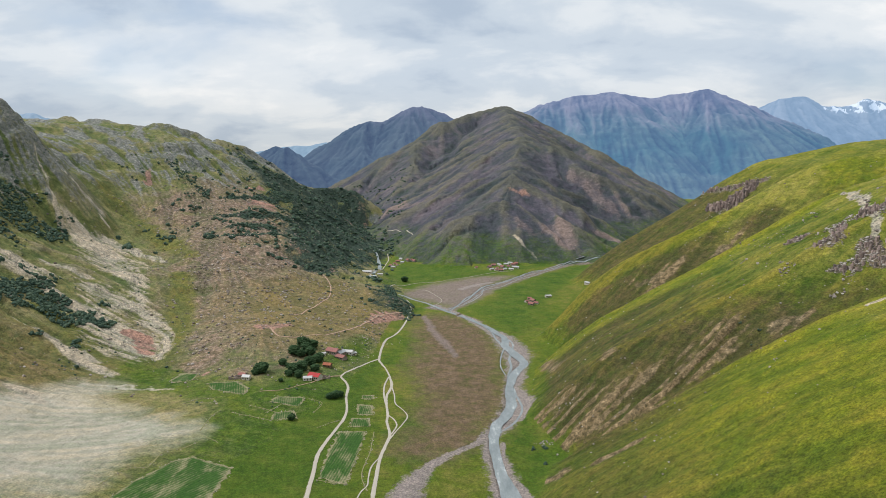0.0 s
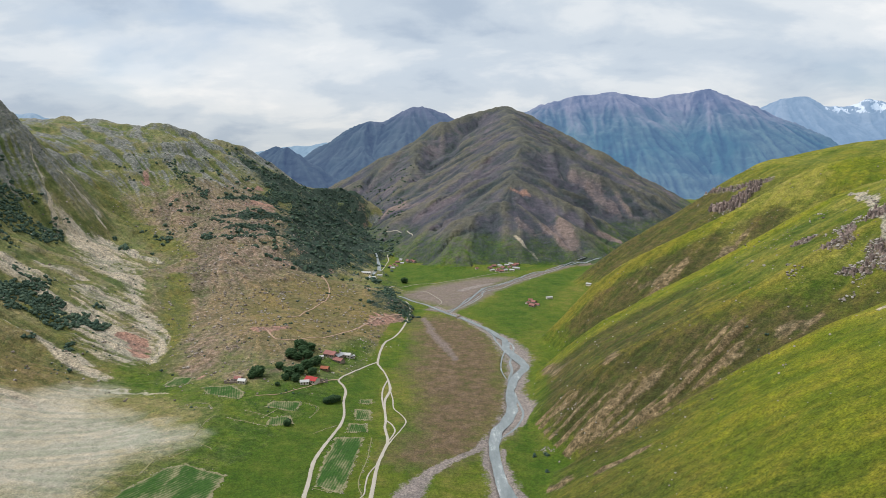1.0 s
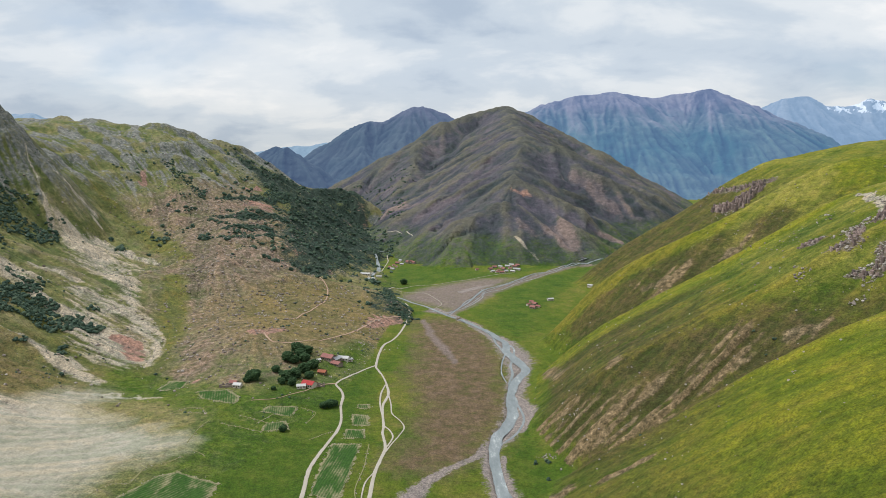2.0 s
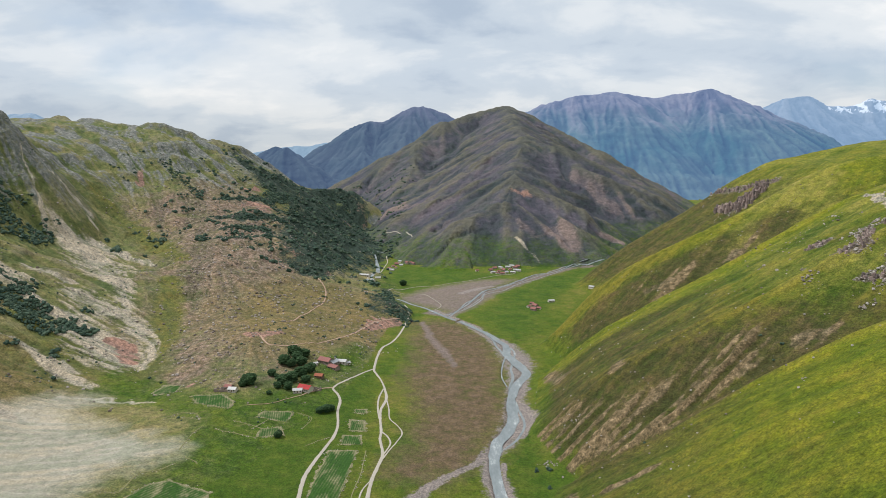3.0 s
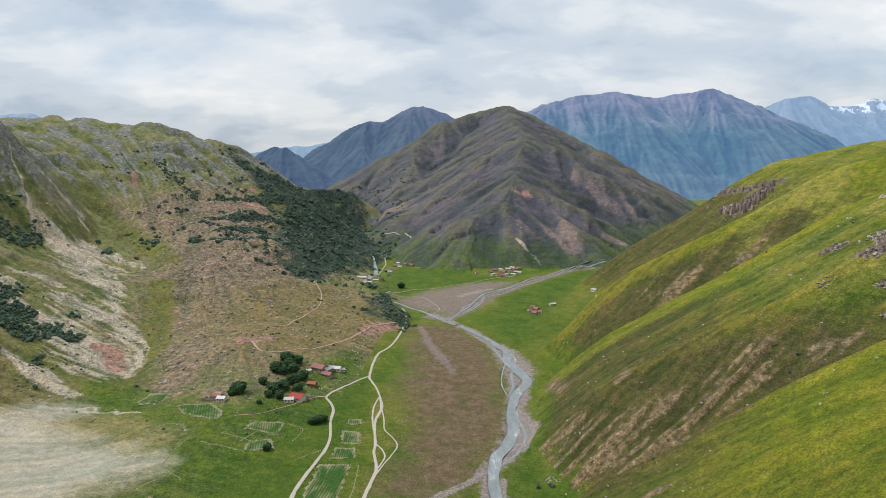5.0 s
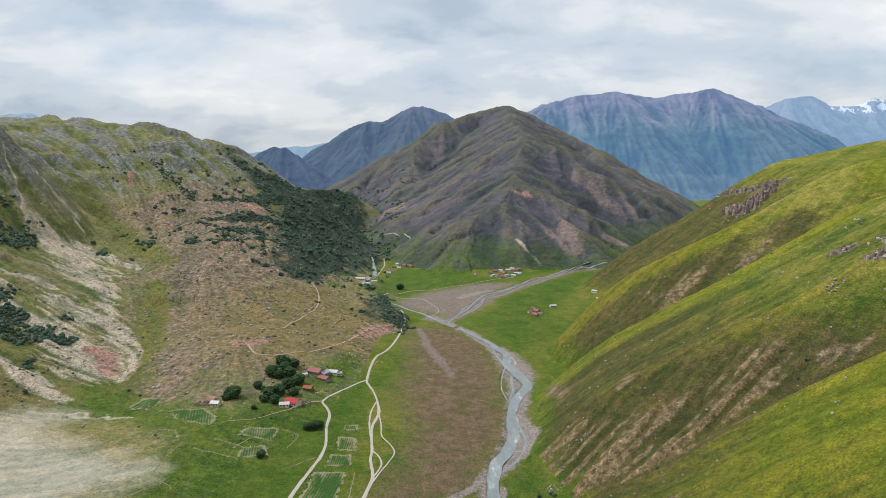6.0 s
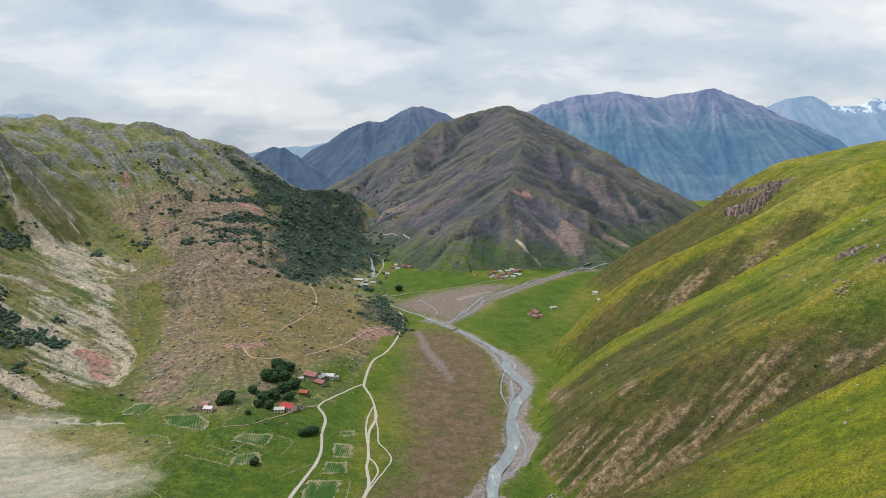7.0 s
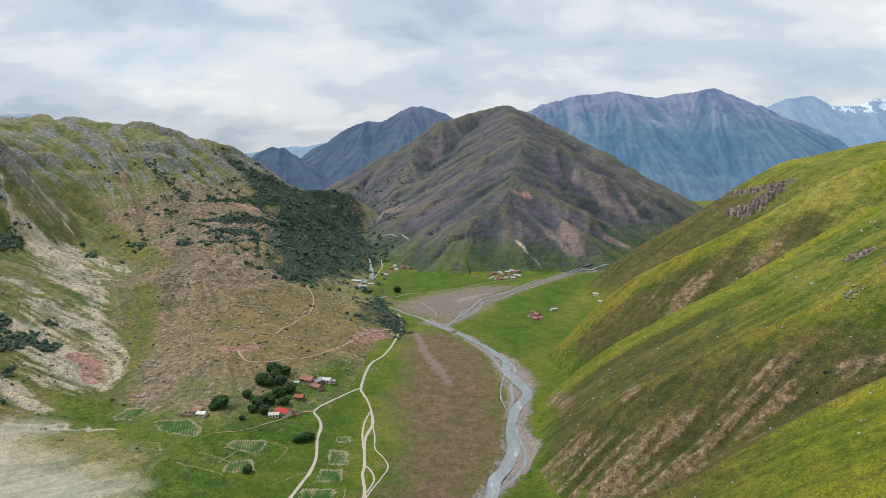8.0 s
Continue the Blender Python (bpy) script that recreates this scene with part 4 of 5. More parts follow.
grid_masks = {
    "scree": cover(grid_x, grid_y, named("scree", "quarry", "scar_light", "chute"), warp=3.5),
    "red": cover(grid_x, grid_y, named("red", "scar_pink"), warp=4.0),
    "gravel": cover(grid_x, grid_y, ["gravel", "gravel_branch", "braid", "canyon_river", *named("bar_")], warp=1.5),
    "dust": cover(grid_x, grid_y, ["gravel_old", "gravel_far", "gravel_bed", *named("dust")], 18, warp=4.0),
    "tan": cover(grid_x, grid_y, named("tan"), 40, warp=20.0),
    "fan": cover(grid_x, grid_y, named("fan"), 20, warp=10.0),
    "dry": cover(grid_x, grid_y, named("dry"), 26, warp=12.0) * 1.35,
    "heath": cover(grid_x, grid_y, named("heath"), 55, warp=30.0),
    "lush": np.maximum(cover(grid_x, grid_y, named("lush"), 14, warp=8.0), 0.5 * (grid_region == 3) * smooth(75, 15, grid_dry - floor_z(grid_x, grid_y))),
    # sunlight painted by shape: near spur, crests and tops lighter
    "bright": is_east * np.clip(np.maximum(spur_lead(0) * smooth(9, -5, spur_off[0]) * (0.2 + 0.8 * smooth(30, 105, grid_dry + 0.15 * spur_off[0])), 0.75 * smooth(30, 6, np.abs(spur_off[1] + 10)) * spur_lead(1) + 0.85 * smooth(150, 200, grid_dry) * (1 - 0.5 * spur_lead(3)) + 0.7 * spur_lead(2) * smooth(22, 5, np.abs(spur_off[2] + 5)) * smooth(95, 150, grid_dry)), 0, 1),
    # shade painted by shape: gully sides and lower flanks darker
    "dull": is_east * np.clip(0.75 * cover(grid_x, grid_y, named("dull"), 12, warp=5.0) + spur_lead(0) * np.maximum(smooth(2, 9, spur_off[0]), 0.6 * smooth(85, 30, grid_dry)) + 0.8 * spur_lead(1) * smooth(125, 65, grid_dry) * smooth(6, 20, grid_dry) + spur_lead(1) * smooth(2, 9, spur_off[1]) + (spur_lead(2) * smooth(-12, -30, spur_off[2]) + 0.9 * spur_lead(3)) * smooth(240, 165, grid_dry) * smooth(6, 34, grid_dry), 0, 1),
    "bare": np.maximum.reduce([
        cover(grid_x, grid_y, [n for n in named("bare") if n != "bare_zone"], warp=3.0),
        0.7 * spur_lead(2) * is_east * smooth(-25, -45, spur_off[2]) * smooth(60, 85, grid_dry) * smooth(150, 125, grid_dry) * smooth(0.1, 0.6, rill_mid + 0.4 * rill_fine),
        bare_zone * (0.18 + 0.7 * smooth(-0.2, 0.45, rill_fine + 0.5 * rill_mid)),
    ]),
    # height picks the upper slopes that are painted as sunlit
    "pale": is_east * smooth(105, 165, grid_dry) * smooth(-0.3, 0.3, fbm(grid_x / 70 + 3, grid_y / 70, 4)) * (1 - 0.6 * spur_lead(3)),
    "moss": cover(grid_x, grid_y, named("moss"), warp=9.0),
    "forest": cover(grid_x, grid_y, ["forest_canyon", "forest_tip", *named("strip")], 24, warp=12.0),
    "rock": cover(grid_x, grid_y, named("crag", "outcrop", "scar_grey", "scar_right", "scar_left", "scar_dark"), warp=4.0),
    "snow": smooth(0.0, 1.0, (fbm(grid_x / 60, grid_z / 40, 4, 0.6) + 0.12) * 4) * smooth(2740, 2840, grid_x) * smooth(3320, 3240, grid_x) * smooth(590, 640, grid_z) * (grid_y > 4500),
}
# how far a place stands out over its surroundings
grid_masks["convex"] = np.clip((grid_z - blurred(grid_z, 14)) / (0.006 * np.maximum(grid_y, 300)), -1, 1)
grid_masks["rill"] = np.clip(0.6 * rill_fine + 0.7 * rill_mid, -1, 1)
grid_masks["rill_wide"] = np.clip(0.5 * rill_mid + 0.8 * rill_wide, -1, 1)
# high on the western hill: grey cliffs, and blue haze painted as the same cover
grid_masks["rock"] = np.maximum(grid_masks["rock"], 0.65 * smooth(120, 230, grid_z) * (grid_region == 1) * smooth(-0.35, 0.25, fbm(grid_x / 60, grid_y / 60, 6, 0.6) + 0.25 * rill_mid + 0.5 * smooth(0.45, 0.8, steep)))
build_land(grid_masks, LAND, LABELS)


# ---------------------------------------------------------------- water, roads and paths
def mesh_any(name, verts, faces, material, smoothed=False):
    me = bpy.data.meshes.new(name)
    faces = np.ascontiguousarray(faces, np.int32)
    k = faces.shape[1]
    me.vertices.add(len(verts))
    me.vertices.foreach_set("co", np.ascontiguousarray(verts, np.float32).ravel())
    me.loops.add(faces.size)
    me.loops.foreach_set("vertex_index", faces.ravel())
    me.polygons.add(len(faces))
    me.polygons.foreach_set("loop_start", np.arange(0, faces.size, k, dtype=np.int32))
    me.update(calc_edges=True)
    me.polygons.foreach_set("use_smooth", np.full(len(faces), smoothed))
    me.materials.append(material)
    return me


def curve_rows(rows, gap):
    """Rows (x, y, width) smoothed into a line with points about gap metres apart."""
    p = np.array(rows, float)
    p = np.vstack([2 * p[0] - p[1], p, 2 * p[-1] - p[-2]])
    out = []
    for a, b, c, d in zip(p[:-3], p[1:-2], p[2:-1], p[3:]):
        steps = max(2, int(np.hypot(*(c - b)[:2]) / gap))
        for t in np.arange(steps) / steps:
            out.append(0.5 * (2 * b + (c - a) * t + (2 * a - 5 * b + 4 * c - d) * t * t + (3 * b - a - 3 * c + d) * t**3))
    out.append(p[-2])
    return np.array(out)


def ribbon(name, rows, material, label, category, lift=0.3, gap=2.5, across=5, water=False, seed=0.0, scale=1.0):
    line = curve_rows(rows, gap)
    way = np.gradient(line[:, :2], axis=0)
    way /= np.hypot(way[:, 0], way[:, 1])[:, None] + 1e-9
    left = np.stack([-way[:, 1], way[:, 0]], -1)
    run = np.arange(len(line)) * gap
    width = np.maximum(line[:, 2] * scale, 0.8)
    s = np.linspace(-1, 1, across)
    half_l = 0.5 * width * (1 + 0.35 * fbm(run / 17 + seed, run * 0 + 3.3, 3))
    half_r = 0.5 * width * (1 + 0.35 * fbm(run / 17 + seed, run * 0 + 9.1, 3))
    half = np.where(s[None, :] < 0, half_l[:, None], half_r[:, None])
    xy = line[:, None, :2] + left[:, None, :] * (s[None, :] * half)[:, :, None]
    if water:
        z = land_z(line[:, 0], line[:, 1], True)
        z = np.convolve(np.pad(z, 6, "edge"), np.ones(13) / 13, "valid")[:, None] - 0.55 + 0 * xy[:, :, 0]
    else:
        z = land_z(xy[:, :, 0], xy[:, :, 1]) + lift * (1 - 0.4 * s**2)[None, :]
    verts = np.concatenate([xy, z[:, :, None]], -1).reshape(-1, 3)
    index = np.arange(len(line) * across).reshape(len(line), across)
    quads = np.stack([index[:-1, 1:], index[:-1, :-1], index[1:, :-1], index[1:, 1:]], -1).reshape(-1, 4)
    me = mesh_any(name, verts, quads, material, True)
    at = me.attributes.new("across", "FLOAT", "POINT")
    at.data.foreach_set("value", np.tile(np.abs(s), len(line)).astype(np.float32))
    return tagged(new(name, me), label, category, kind="structure")


def water_material():
    n = Nodes("glacial_water")
    colour = n.ramp(n.noise(6, 6, 0.7, stretch=(1, 3, 1)), (0.35, (0.15, 0.175, 0.18)), (0.58, (0.23, 0.255, 0.26)), (0.72, (0.52, 0.54, 0.54)))
    n.bump(n.noise(1.6, 5, 0.6, stretch=(1, 2.5, 1)), 0.25)
    return n.done(colour, 0.35, 0.0, 0.4)


def track_material(name, c, verge):
    n = Nodes(name)
    colour = n.mix(0.6, spots(c, 0.16, n, 1.5), spots(c, 0.14, n, 9))
    ruts = n.step(n.math("ADD", n.attribute("across"), n.math("MULTIPLY", n.math("SUBTRACT", n.noise(3.5, 4), 0.5), 0.9)), 0.72, 1.0)
    n.bump(n.noise(0.8, 5, 0.7), 0.1)
    return n.done(n.mix(ruts, colour, verge))


WATER = water_material()
DIRT = track_material("pale_dirt", (0.40, 0.36, 0.30), (0.15, 0.15, 0.07))
PATH_SOIL = track_material("path_soil", (0.40, 0.275, 0.20), (0.19, 0.14, 0.08))

for n, name in enumerate(WATERS):
    ribbon("water", STROKES[name], WATER, "grey-green glacial river flowing over pale gravel", "river", gap=3.0, across=7, water=True, seed=n * 7.0, scale={"river": 0.9, "canyon_river": 1.1}.get(name, 0.6))
for n, (name, first, last, sway, width) in enumerate((("gravel_bed", 0, 8, 0.30, 2.0), ("gravel_bed", 1, 8, -0.34, 1.6), ("gravel_bed", 2, 7, 0.12, 1.5), ("gravel", 5, 12, 0.32, 2.6), ("gravel", 3, 7, -0.30, 2.0), ("gravel", 8, 12, -0.26, 2.2))):
    line = curve_rows(STROKES[name][first:last], 9.0)
    way = np.gradient(line[:, :2], axis=0)
    way /= np.hypot(way[:, 0], way[:, 1])[:, None] + 1e-9
    shift = line[:, 2] * (sway * np.sin(np.linspace(0, math.pi, len(line))) + 0.42 * perlin(np.arange(len(line)) / 5.0 + 31 * n, np.full(len(line), 0.5)))
    rows = [(x - wy * k, y + wx * k, width) for (x, y, _), (wx, wy), k in zip(line, way, shift)]
    ribbon("water", rows, WATER, "narrow side thread of the braided river on gravel", "river", lift=0.25, gap=3.0, across=3, seed=200 + n * 5.0)
for n, name in enumerate(("road", "river_track", "track_loop", "track_braid", "track_braid_west", "track_fork")):
    ribbon("road", STROKES[name], DIRT, "pale unpaved dirt road across the green valley floor", "dirt road", 0.32, 2.0, 7, seed=20 + n * 3.0, scale=0.86)
for n, name in enumerate(("far_road", "canyon_road", "valley_path", "canyon_bend")):
    ribbon("road", STROKES[name], DIRT, "pale narrow gravel road leading to the village", "dirt road", 0.5, 4.0, 5, seed=60 + n * 3.0, scale=0.7)
for n, name in enumerate(("hill_path", "upper_path", "farm_track")):
    ribbon("path", STROKES[name], PATH_SOIL, "narrow reddish earth path cut into the hillside", "footpath", 0.5, 2.0, 5, seed=80 + n * 3.0, scale=1.1)


# ---------------------------------------------------------------- parts and small shapes
def part(name, bm, material, parent, label=""):
    me = bpy.data.meshes.new(name)
    bm.to_mesh(me)
    bm.free()
    me.materials.append(material)
    ob = new(name, me)
    ob.parent = parent
    if label:
        ob["label"] = label
    return ob


def box(bm, x0, y0, z0, x1, y1, z1):
    v = [bm.verts.new((x, y, z)) for z in (z0, z1) for x, y in ((x0, y0), (x1, y0), (x1, y1), (x0, y1))]
    for f in ((3, 2, 1, 0), (4, 5, 6, 7), (0, 1, 5, 4), (1, 2, 6, 5), (2, 3, 7, 6), (3, 0, 4, 7)):
        bm.faces.new([v[i] for i in f])
    return bm


def ground_at(x, y):
    return float(land_z(x, y))


PHI = (1 + 5**0.5) / 2
ICO = np.array([(-1, PHI, 0), (1, PHI, 0), (-1, -PHI, 0), (1, -PHI, 0), (0, -1, PHI), (0, 1, PHI), (0, -1, -PHI), (0, 1, -PHI), (PHI, 0, -1), (PHI, 0, 1), (-PHI, 0, -1), (-PHI, 0, 1)]) / 1.9
ICO_FACES = np.array([int(c, 16) for c in "0b5051017 07a 0ab 159 5b4 ba2 a76 718 394 342 326 368 389 495 24b 62a 867 981".replace(" ", "")]).reshape(-1, 3)


def clumps(places, sizes, rng, squash=0.8, rough=0.35):
    """Uneven little bodies of twenty faces each, joined."""
    count = len(places)
    turn = rng.uniform(0, 2 * np.pi, count)
    shape = ICO[None] * rng.uniform(1 - rough, 1 + rough, (count, 12, 1)) * np.array([1, 1, squash]) * np.asarray(sizes)[:, None, None]
    c, s = np.cos(turn)[:, None], np.sin(turn)[:, None]
    shape = np.stack([shape[:, :, 0] * c - shape[:, :, 1] * s, shape[:, :, 0] * s + shape[:, :, 1] * c, shape[:, :, 2]], -1)
    verts = (shape + np.asarray(places)[:, None, :]).reshape(-1, 3)
    return verts, (ICO_FACES[None] + 12 * np.arange(count)[:, None, None]).reshape(-1, 3)


def island_material(name, colours, rough=0.9, relief=0.15):
    """Each body of the mesh takes a shade of its own."""
    n = Nodes(name)
    g = n.tree.nodes.new("ShaderNodeNewGeometry")
    info = n.tree.nodes.new("ShaderNodeObjectInfo")
    colour = n.ramp(n.math("FRACT", n.math("ADD", g.outputs["Random Per Island"], info.outputs["Random"])), *((i / (len(colours) - 1), c) for i, c in enumerate(colours)))
    colour = n.mix(1.0, colour, n.ramp(n.noise(0.8, 5, 0.7), (0.3, (0.6, 0.6, 0.6)), (0.7, (1.35, 1.35, 1.3))), "MULTIPLY")
    n.bump(n.noise(0.5, 5, 0.7), relief)
    return n.done(colour, rough)


LEAF = island_material("dark_leaves", ((0.026, 0.056, 0.022), (0.038, 0.076, 0.030), (0.058, 0.10, 0.042)), relief=0.4)
# leaf green lifted and blued, some haze put into the colour
SHRUB_LEAF = island_material("shrub_leaves", ((0.036, 0.066, 0.050), (0.056, 0.092, 0.064), (0.090, 0.126, 0.082)), relief=0.4)
STONE = island_material("field_stone", ((0.17, 0.145, 0.13), (0.30, 0.26, 0.235), (0.44, 0.41, 0.375)), relief=0.1)
DARK_STONE = island_material("heath_stone", ((0.14, 0.115, 0.10), (0.26, 0.215, 0.19), (0.42, 0.37, 0.34)), relief=0.1)
BARK = plain_material("bark", (0.10, 0.075, 0.055), 0.3, 0.4)


# ---------------------------------------------------------------- trees
def tapered(bm, a, b, r0, r1, sides=7):
    a, b = Vector(a), Vector(b)
    q = (b - a).to_track_quat("Z", "Y")
    rings = []
    for p, r in ((a, r0), ((a + b) / 2 + Vector((0.05, -0.04, 0)), (r0 + r1) / 2), (b, r1)):
        rings.append([bm.verts.new(p + q @ Vector((r * math.cos(2 * math.pi * i / sides), r * math.sin(2 * math.pi * i / sides), 0))) for i in range(sides)])
    for lo, hi in zip(rings[:-1], rings[1:]):
        for i in range(sides):
            bm.faces.new((lo[i], lo[(i + 1) % sides], hi[(i + 1) % sides], hi[i]))
    bm.faces.new(rings[-1])


def build_tree(wide, tall, seed, label):
    rng = np.random.RandomState(seed)
    tree = tagged(new("tree"), label, "tree", "broadleaf trees by the farm")
    bm = bmesh.new()
    tapered(bm, (0, 0, -0.6), (0.1, 0.1, tall * 0.45), 0.035 * tall, 0.018 * tall, 8)
    part("trunk", bm, BARK, tree)
    lobes = []
    for k in range(5):
        a = 2 * math.pi * k / 5 + rng.uniform(-0.4, 0.4)
        tip = (wide * 0.27 * math.cos(a), wide * 0.27 * math.sin(a), tall * rng.uniform(0.55, 0.8))
        bm = bmesh.new()
        tapered(bm, (0.1, 0.1, tall * rng.uniform(0.2, 0.4)), tip, 0.016 * tall, 0.006 * tall, 6)
        part("limb", bm, BARK, tree)
        lobes.append((*tip, wide * rng.uniform(0.25, 0.32)))
    lobes.append((0, 0, tall * 0.78, wide * 0.28))
    for k in range(4):
        a = 2 * math.pi * (k + 0.4) / 4
        lobes.append((wide * 0.24 * math.cos(a), wide * 0.24 * math.sin(a), tall * 0.36, wide * 0.26))
    spots_at, sizes = [], []
    for x, y, z, r in lobes:
        for _ in range(78):
            d = rng.normal(size=3)
            d /= np.linalg.norm(d)
            q = rng.uniform(0.45, 1.08) * r
            spots_at.append((x + d[0] * q, y + d[1] * q, max(z + d[2] * q * 0.85, tall * 0.07)))
            sizes.append(rng.uniform(0.06, 0.105) * wide)
    verts, tris = clumps(spots_at, sizes, rng, 0.75, 0.45)
    crown = new("crown", mesh_any("crown", verts, tris, LEAF))
    crown.parent = tree
    return tree


TREES = ((-156.8, 643.2, 13.8), (-151.3, 664.4, 15.4), (-140.4, 646.3, 12.7), (-141.6, 667.4, 11.9), (-149.2, 640.8, 11.4), (-146.1, 654.1, 12.8), (-147.4, 599.4, 12.8), (-139.9, 605.8, 13.0), (-134.5, 620.1, 13.3), (-128.9, 632.6, 12.4), (-127.5, 608.2, 9.8), (-139.5, 589.1, 9.5), (-149.1, 590.7, 8.4), (-177.4, 594.1, 14.9), (-181.7, 591.9, 8.5), (-161.4, 616.0, 8.8), (-156.3, 613.8, 5.5), (-102.0, 546.6, 7.8), (-96.9, 549.3, 9.8), (-93.5, 553.6, 6.9), (-124.5, 496.4, 7.1), (-69.5, 1128.0, 14.1), (-153.1, 576.0, 5.1))
TREE_LABEL = "dark green broadleaf tree with dense rounded crown beside the farm"
models = [build_tree(10, 9.0, 31 + k, TREE_LABEL) for k in range(4)]
for k, (x, y, wide) in enumerate(TREES):
    size = max(wide, 5) / 10 * 0.84
    m = pose(x, y + 0.25 * wide, ground_at(x, y + 0.25 * wide) - 0.2, 0, 0, 77 * k) @ Matrix.Diagonal((size, size, size * 0.92, 1))
    if k < 4:
        models[k].matrix_basis = m
    else:
        models[k % 4].scale, kept = (1, 1, 1), models[k % 4].matrix_basis.copy()
        made = copy_thing(models[k % 4], m)
        models[k % 4].matrix_basis = kept
        made.matrix_basis = m


# ---------------------------------------------------------------- shrubs, boulders and tussocks
def scattered(names, count, seed, soft=22, least=0.35, warp=5.0, gaps=1.1):
    """Places spread at random over the named covers."""
    rng = np.random.RandomState(seed)
    rows = [r for n in names for r in (STROKES.get(n) or PATCHES[n])]
    xs, ys = [r[0] for r in rows], [r[1] for r in rows]
    got = np.zeros((0, 2))
    for _ in range(60):
        x, y = rng.uniform(min(xs) - 25, max(xs) + 25, 6000), rng.uniform(min(ys) - 25, max(ys) + 25, 6000)
        keep = (cover(x, y, named("red"), 10, 4.0) < 0.3) & (cover(x, y, names, soft, warp) > least + gaps * fbm(x / 34, y / 34, 5, 0.6) + 0.15)
        got = np.vstack([got, np.stack([x, y], -1)[keep]])
        if len(got) >= count:
            break
    return got[:count]


def spread_stuff(name, xy, sizes, material, label, category, seed, squash=0.8, sink=0.3, heads=1):
    rng = np.random.RandomState(seed)
    sizes = np.asarray(sizes)
    z = land_z(xy[:, 0], xy[:, 1])
    base = np.column_stack([xy, z + sizes * squash * (1 - sink) * 0.6])
    places, sized = [base], [sizes]
    for _ in range(heads - 1):
        places.append(base + rng.uniform(-0.8, 0.8, base.shape) * sizes[:, None] * (1, 1, 0.5))
        sized.append(sizes * rng.uniform(0.5, 0.9, len(sizes)))
    verts, tris = clumps(np.vstack(places), np.concatenate(sized), rng, squash)
    return tagged(new(name, mesh_any(name, verts, tris, material)), label, category, kind="stuff")


def sizes_for(xy, low, high, seed):
    return low + (high - low) * np.random.RandomState(seed).uniform(0, 1, len(xy)) ** 2


for k, (names, count, low, high) in enumerate((
    (["forest_canyon"], 3400, 1.2, 4.4),
    (["strip_a", "strip_b", "strip_c", "strip_d"], 1500, 1.2, 2.8),
    (["forest_left", "forest_left_low"], 1700, 1.0, 2.8),
    (["forest_left_high"], 1100, 1.3, 3.2),
    (["forest_tip"], 420, 1.0, 2.4),
    (["forest_high", "forest_high_b"], 160, 1.2, 3.0),
)):
    xy = scattered(names, count, 100 + k, soft=22 if k in (0, 4) else 40, warp=14.0, gaps=2.1 if k == 0 else 1.1)
    spread_stuff("shrubs", xy, sizes_for(xy, low, high, 200 + k), SHRUB_LEAF, "dense dark green shrubs and low trees on steep slope", "shrubs", 300 + k, 0.85, heads=2)

rng = np.random.RandomState(5)
x, y = rng.uniform(-700, -60, 60000), rng.uniform(520, 1600, 60000)
region = land_region(x, y)
keep = (region == 1) & (rng.uniform(0, 1, len(x)) < 0.006 + 0.12 * smooth(0.15, 0.45, fbm(x / 55, y / 55, 5, 0.6)))
xy = np.stack([x, y], -1)[keep]
spread_stuff("shrubs", xy, sizes_for(xy, 0.3, 1.4, 6), SHRUB_LEAF, "scattered small dark bushes across heath hillside", "shrubs", 7, 0.8, heads=2)
keep = (region == 1) & (rng.uniform(0, 1, len(x)) < (0.08 + 0.92 * cover(x, y, named("heath"), 40, 20.0)) * (0.10 + 0.45 * smooth(0.0, 0.4, fbm(x / 40 + 20, y / 40, 5, 0.6))))
xy = np.stack([x, y], -1)[keep]
spread_stuff("boulders", xy, sizes_for(xy, 0.4, 1.9, 8), DARK_STONE, "scattered grey-brown boulders lying on the heath", "boulders", 9, 0.7)

for k, (names, count, low, high) in enumerate((
    (["outcrop_a", "outcrop_b", "outcrop_c", "outcrop_d"], 800, 0.3, 1.3),
    (["crag_top", "crag_lava"], 420, 0.4, 1.5),
    (["quarry"], 160, 0.4, 1.4),
    (["scree_main", "scree_upper", "scree_mid", "scree_low", "scree_side"], 1500, 0.3, 1.1),
    (["lush_e"], 150, 0.3, 0.9),
    (["rubble_pale"], 60, 0.3, 0.9),
)):
    xy = scattered(names, count, 400 + k, least=0.3)
    spread_stuff("boulders", xy, sizes_for(xy, low, high, 500 + k), STONE, "pale grey boulders strewn over the slope", "boulders", 600 + k, 0.75)

x, y = rng.uniform(80, 480, 30000), rng.uniform(260, 900, 30000)
region = land_region(x, y)
keep = (region == 2) & (rng.uniform(0, 1, len(x)) < 0.02 + 0.12 * smooth(0.1, 0.45, fbm(x / 45 + 9, y / 45, 4)))
xy = np.stack([x, y], -1)[keep]
spread_stuff("boulders", xy, sizes_for(xy, 0.25, 1.0, 18), STONE, "small pale stones scattered in the grass", "boulders", 19, 0.7)

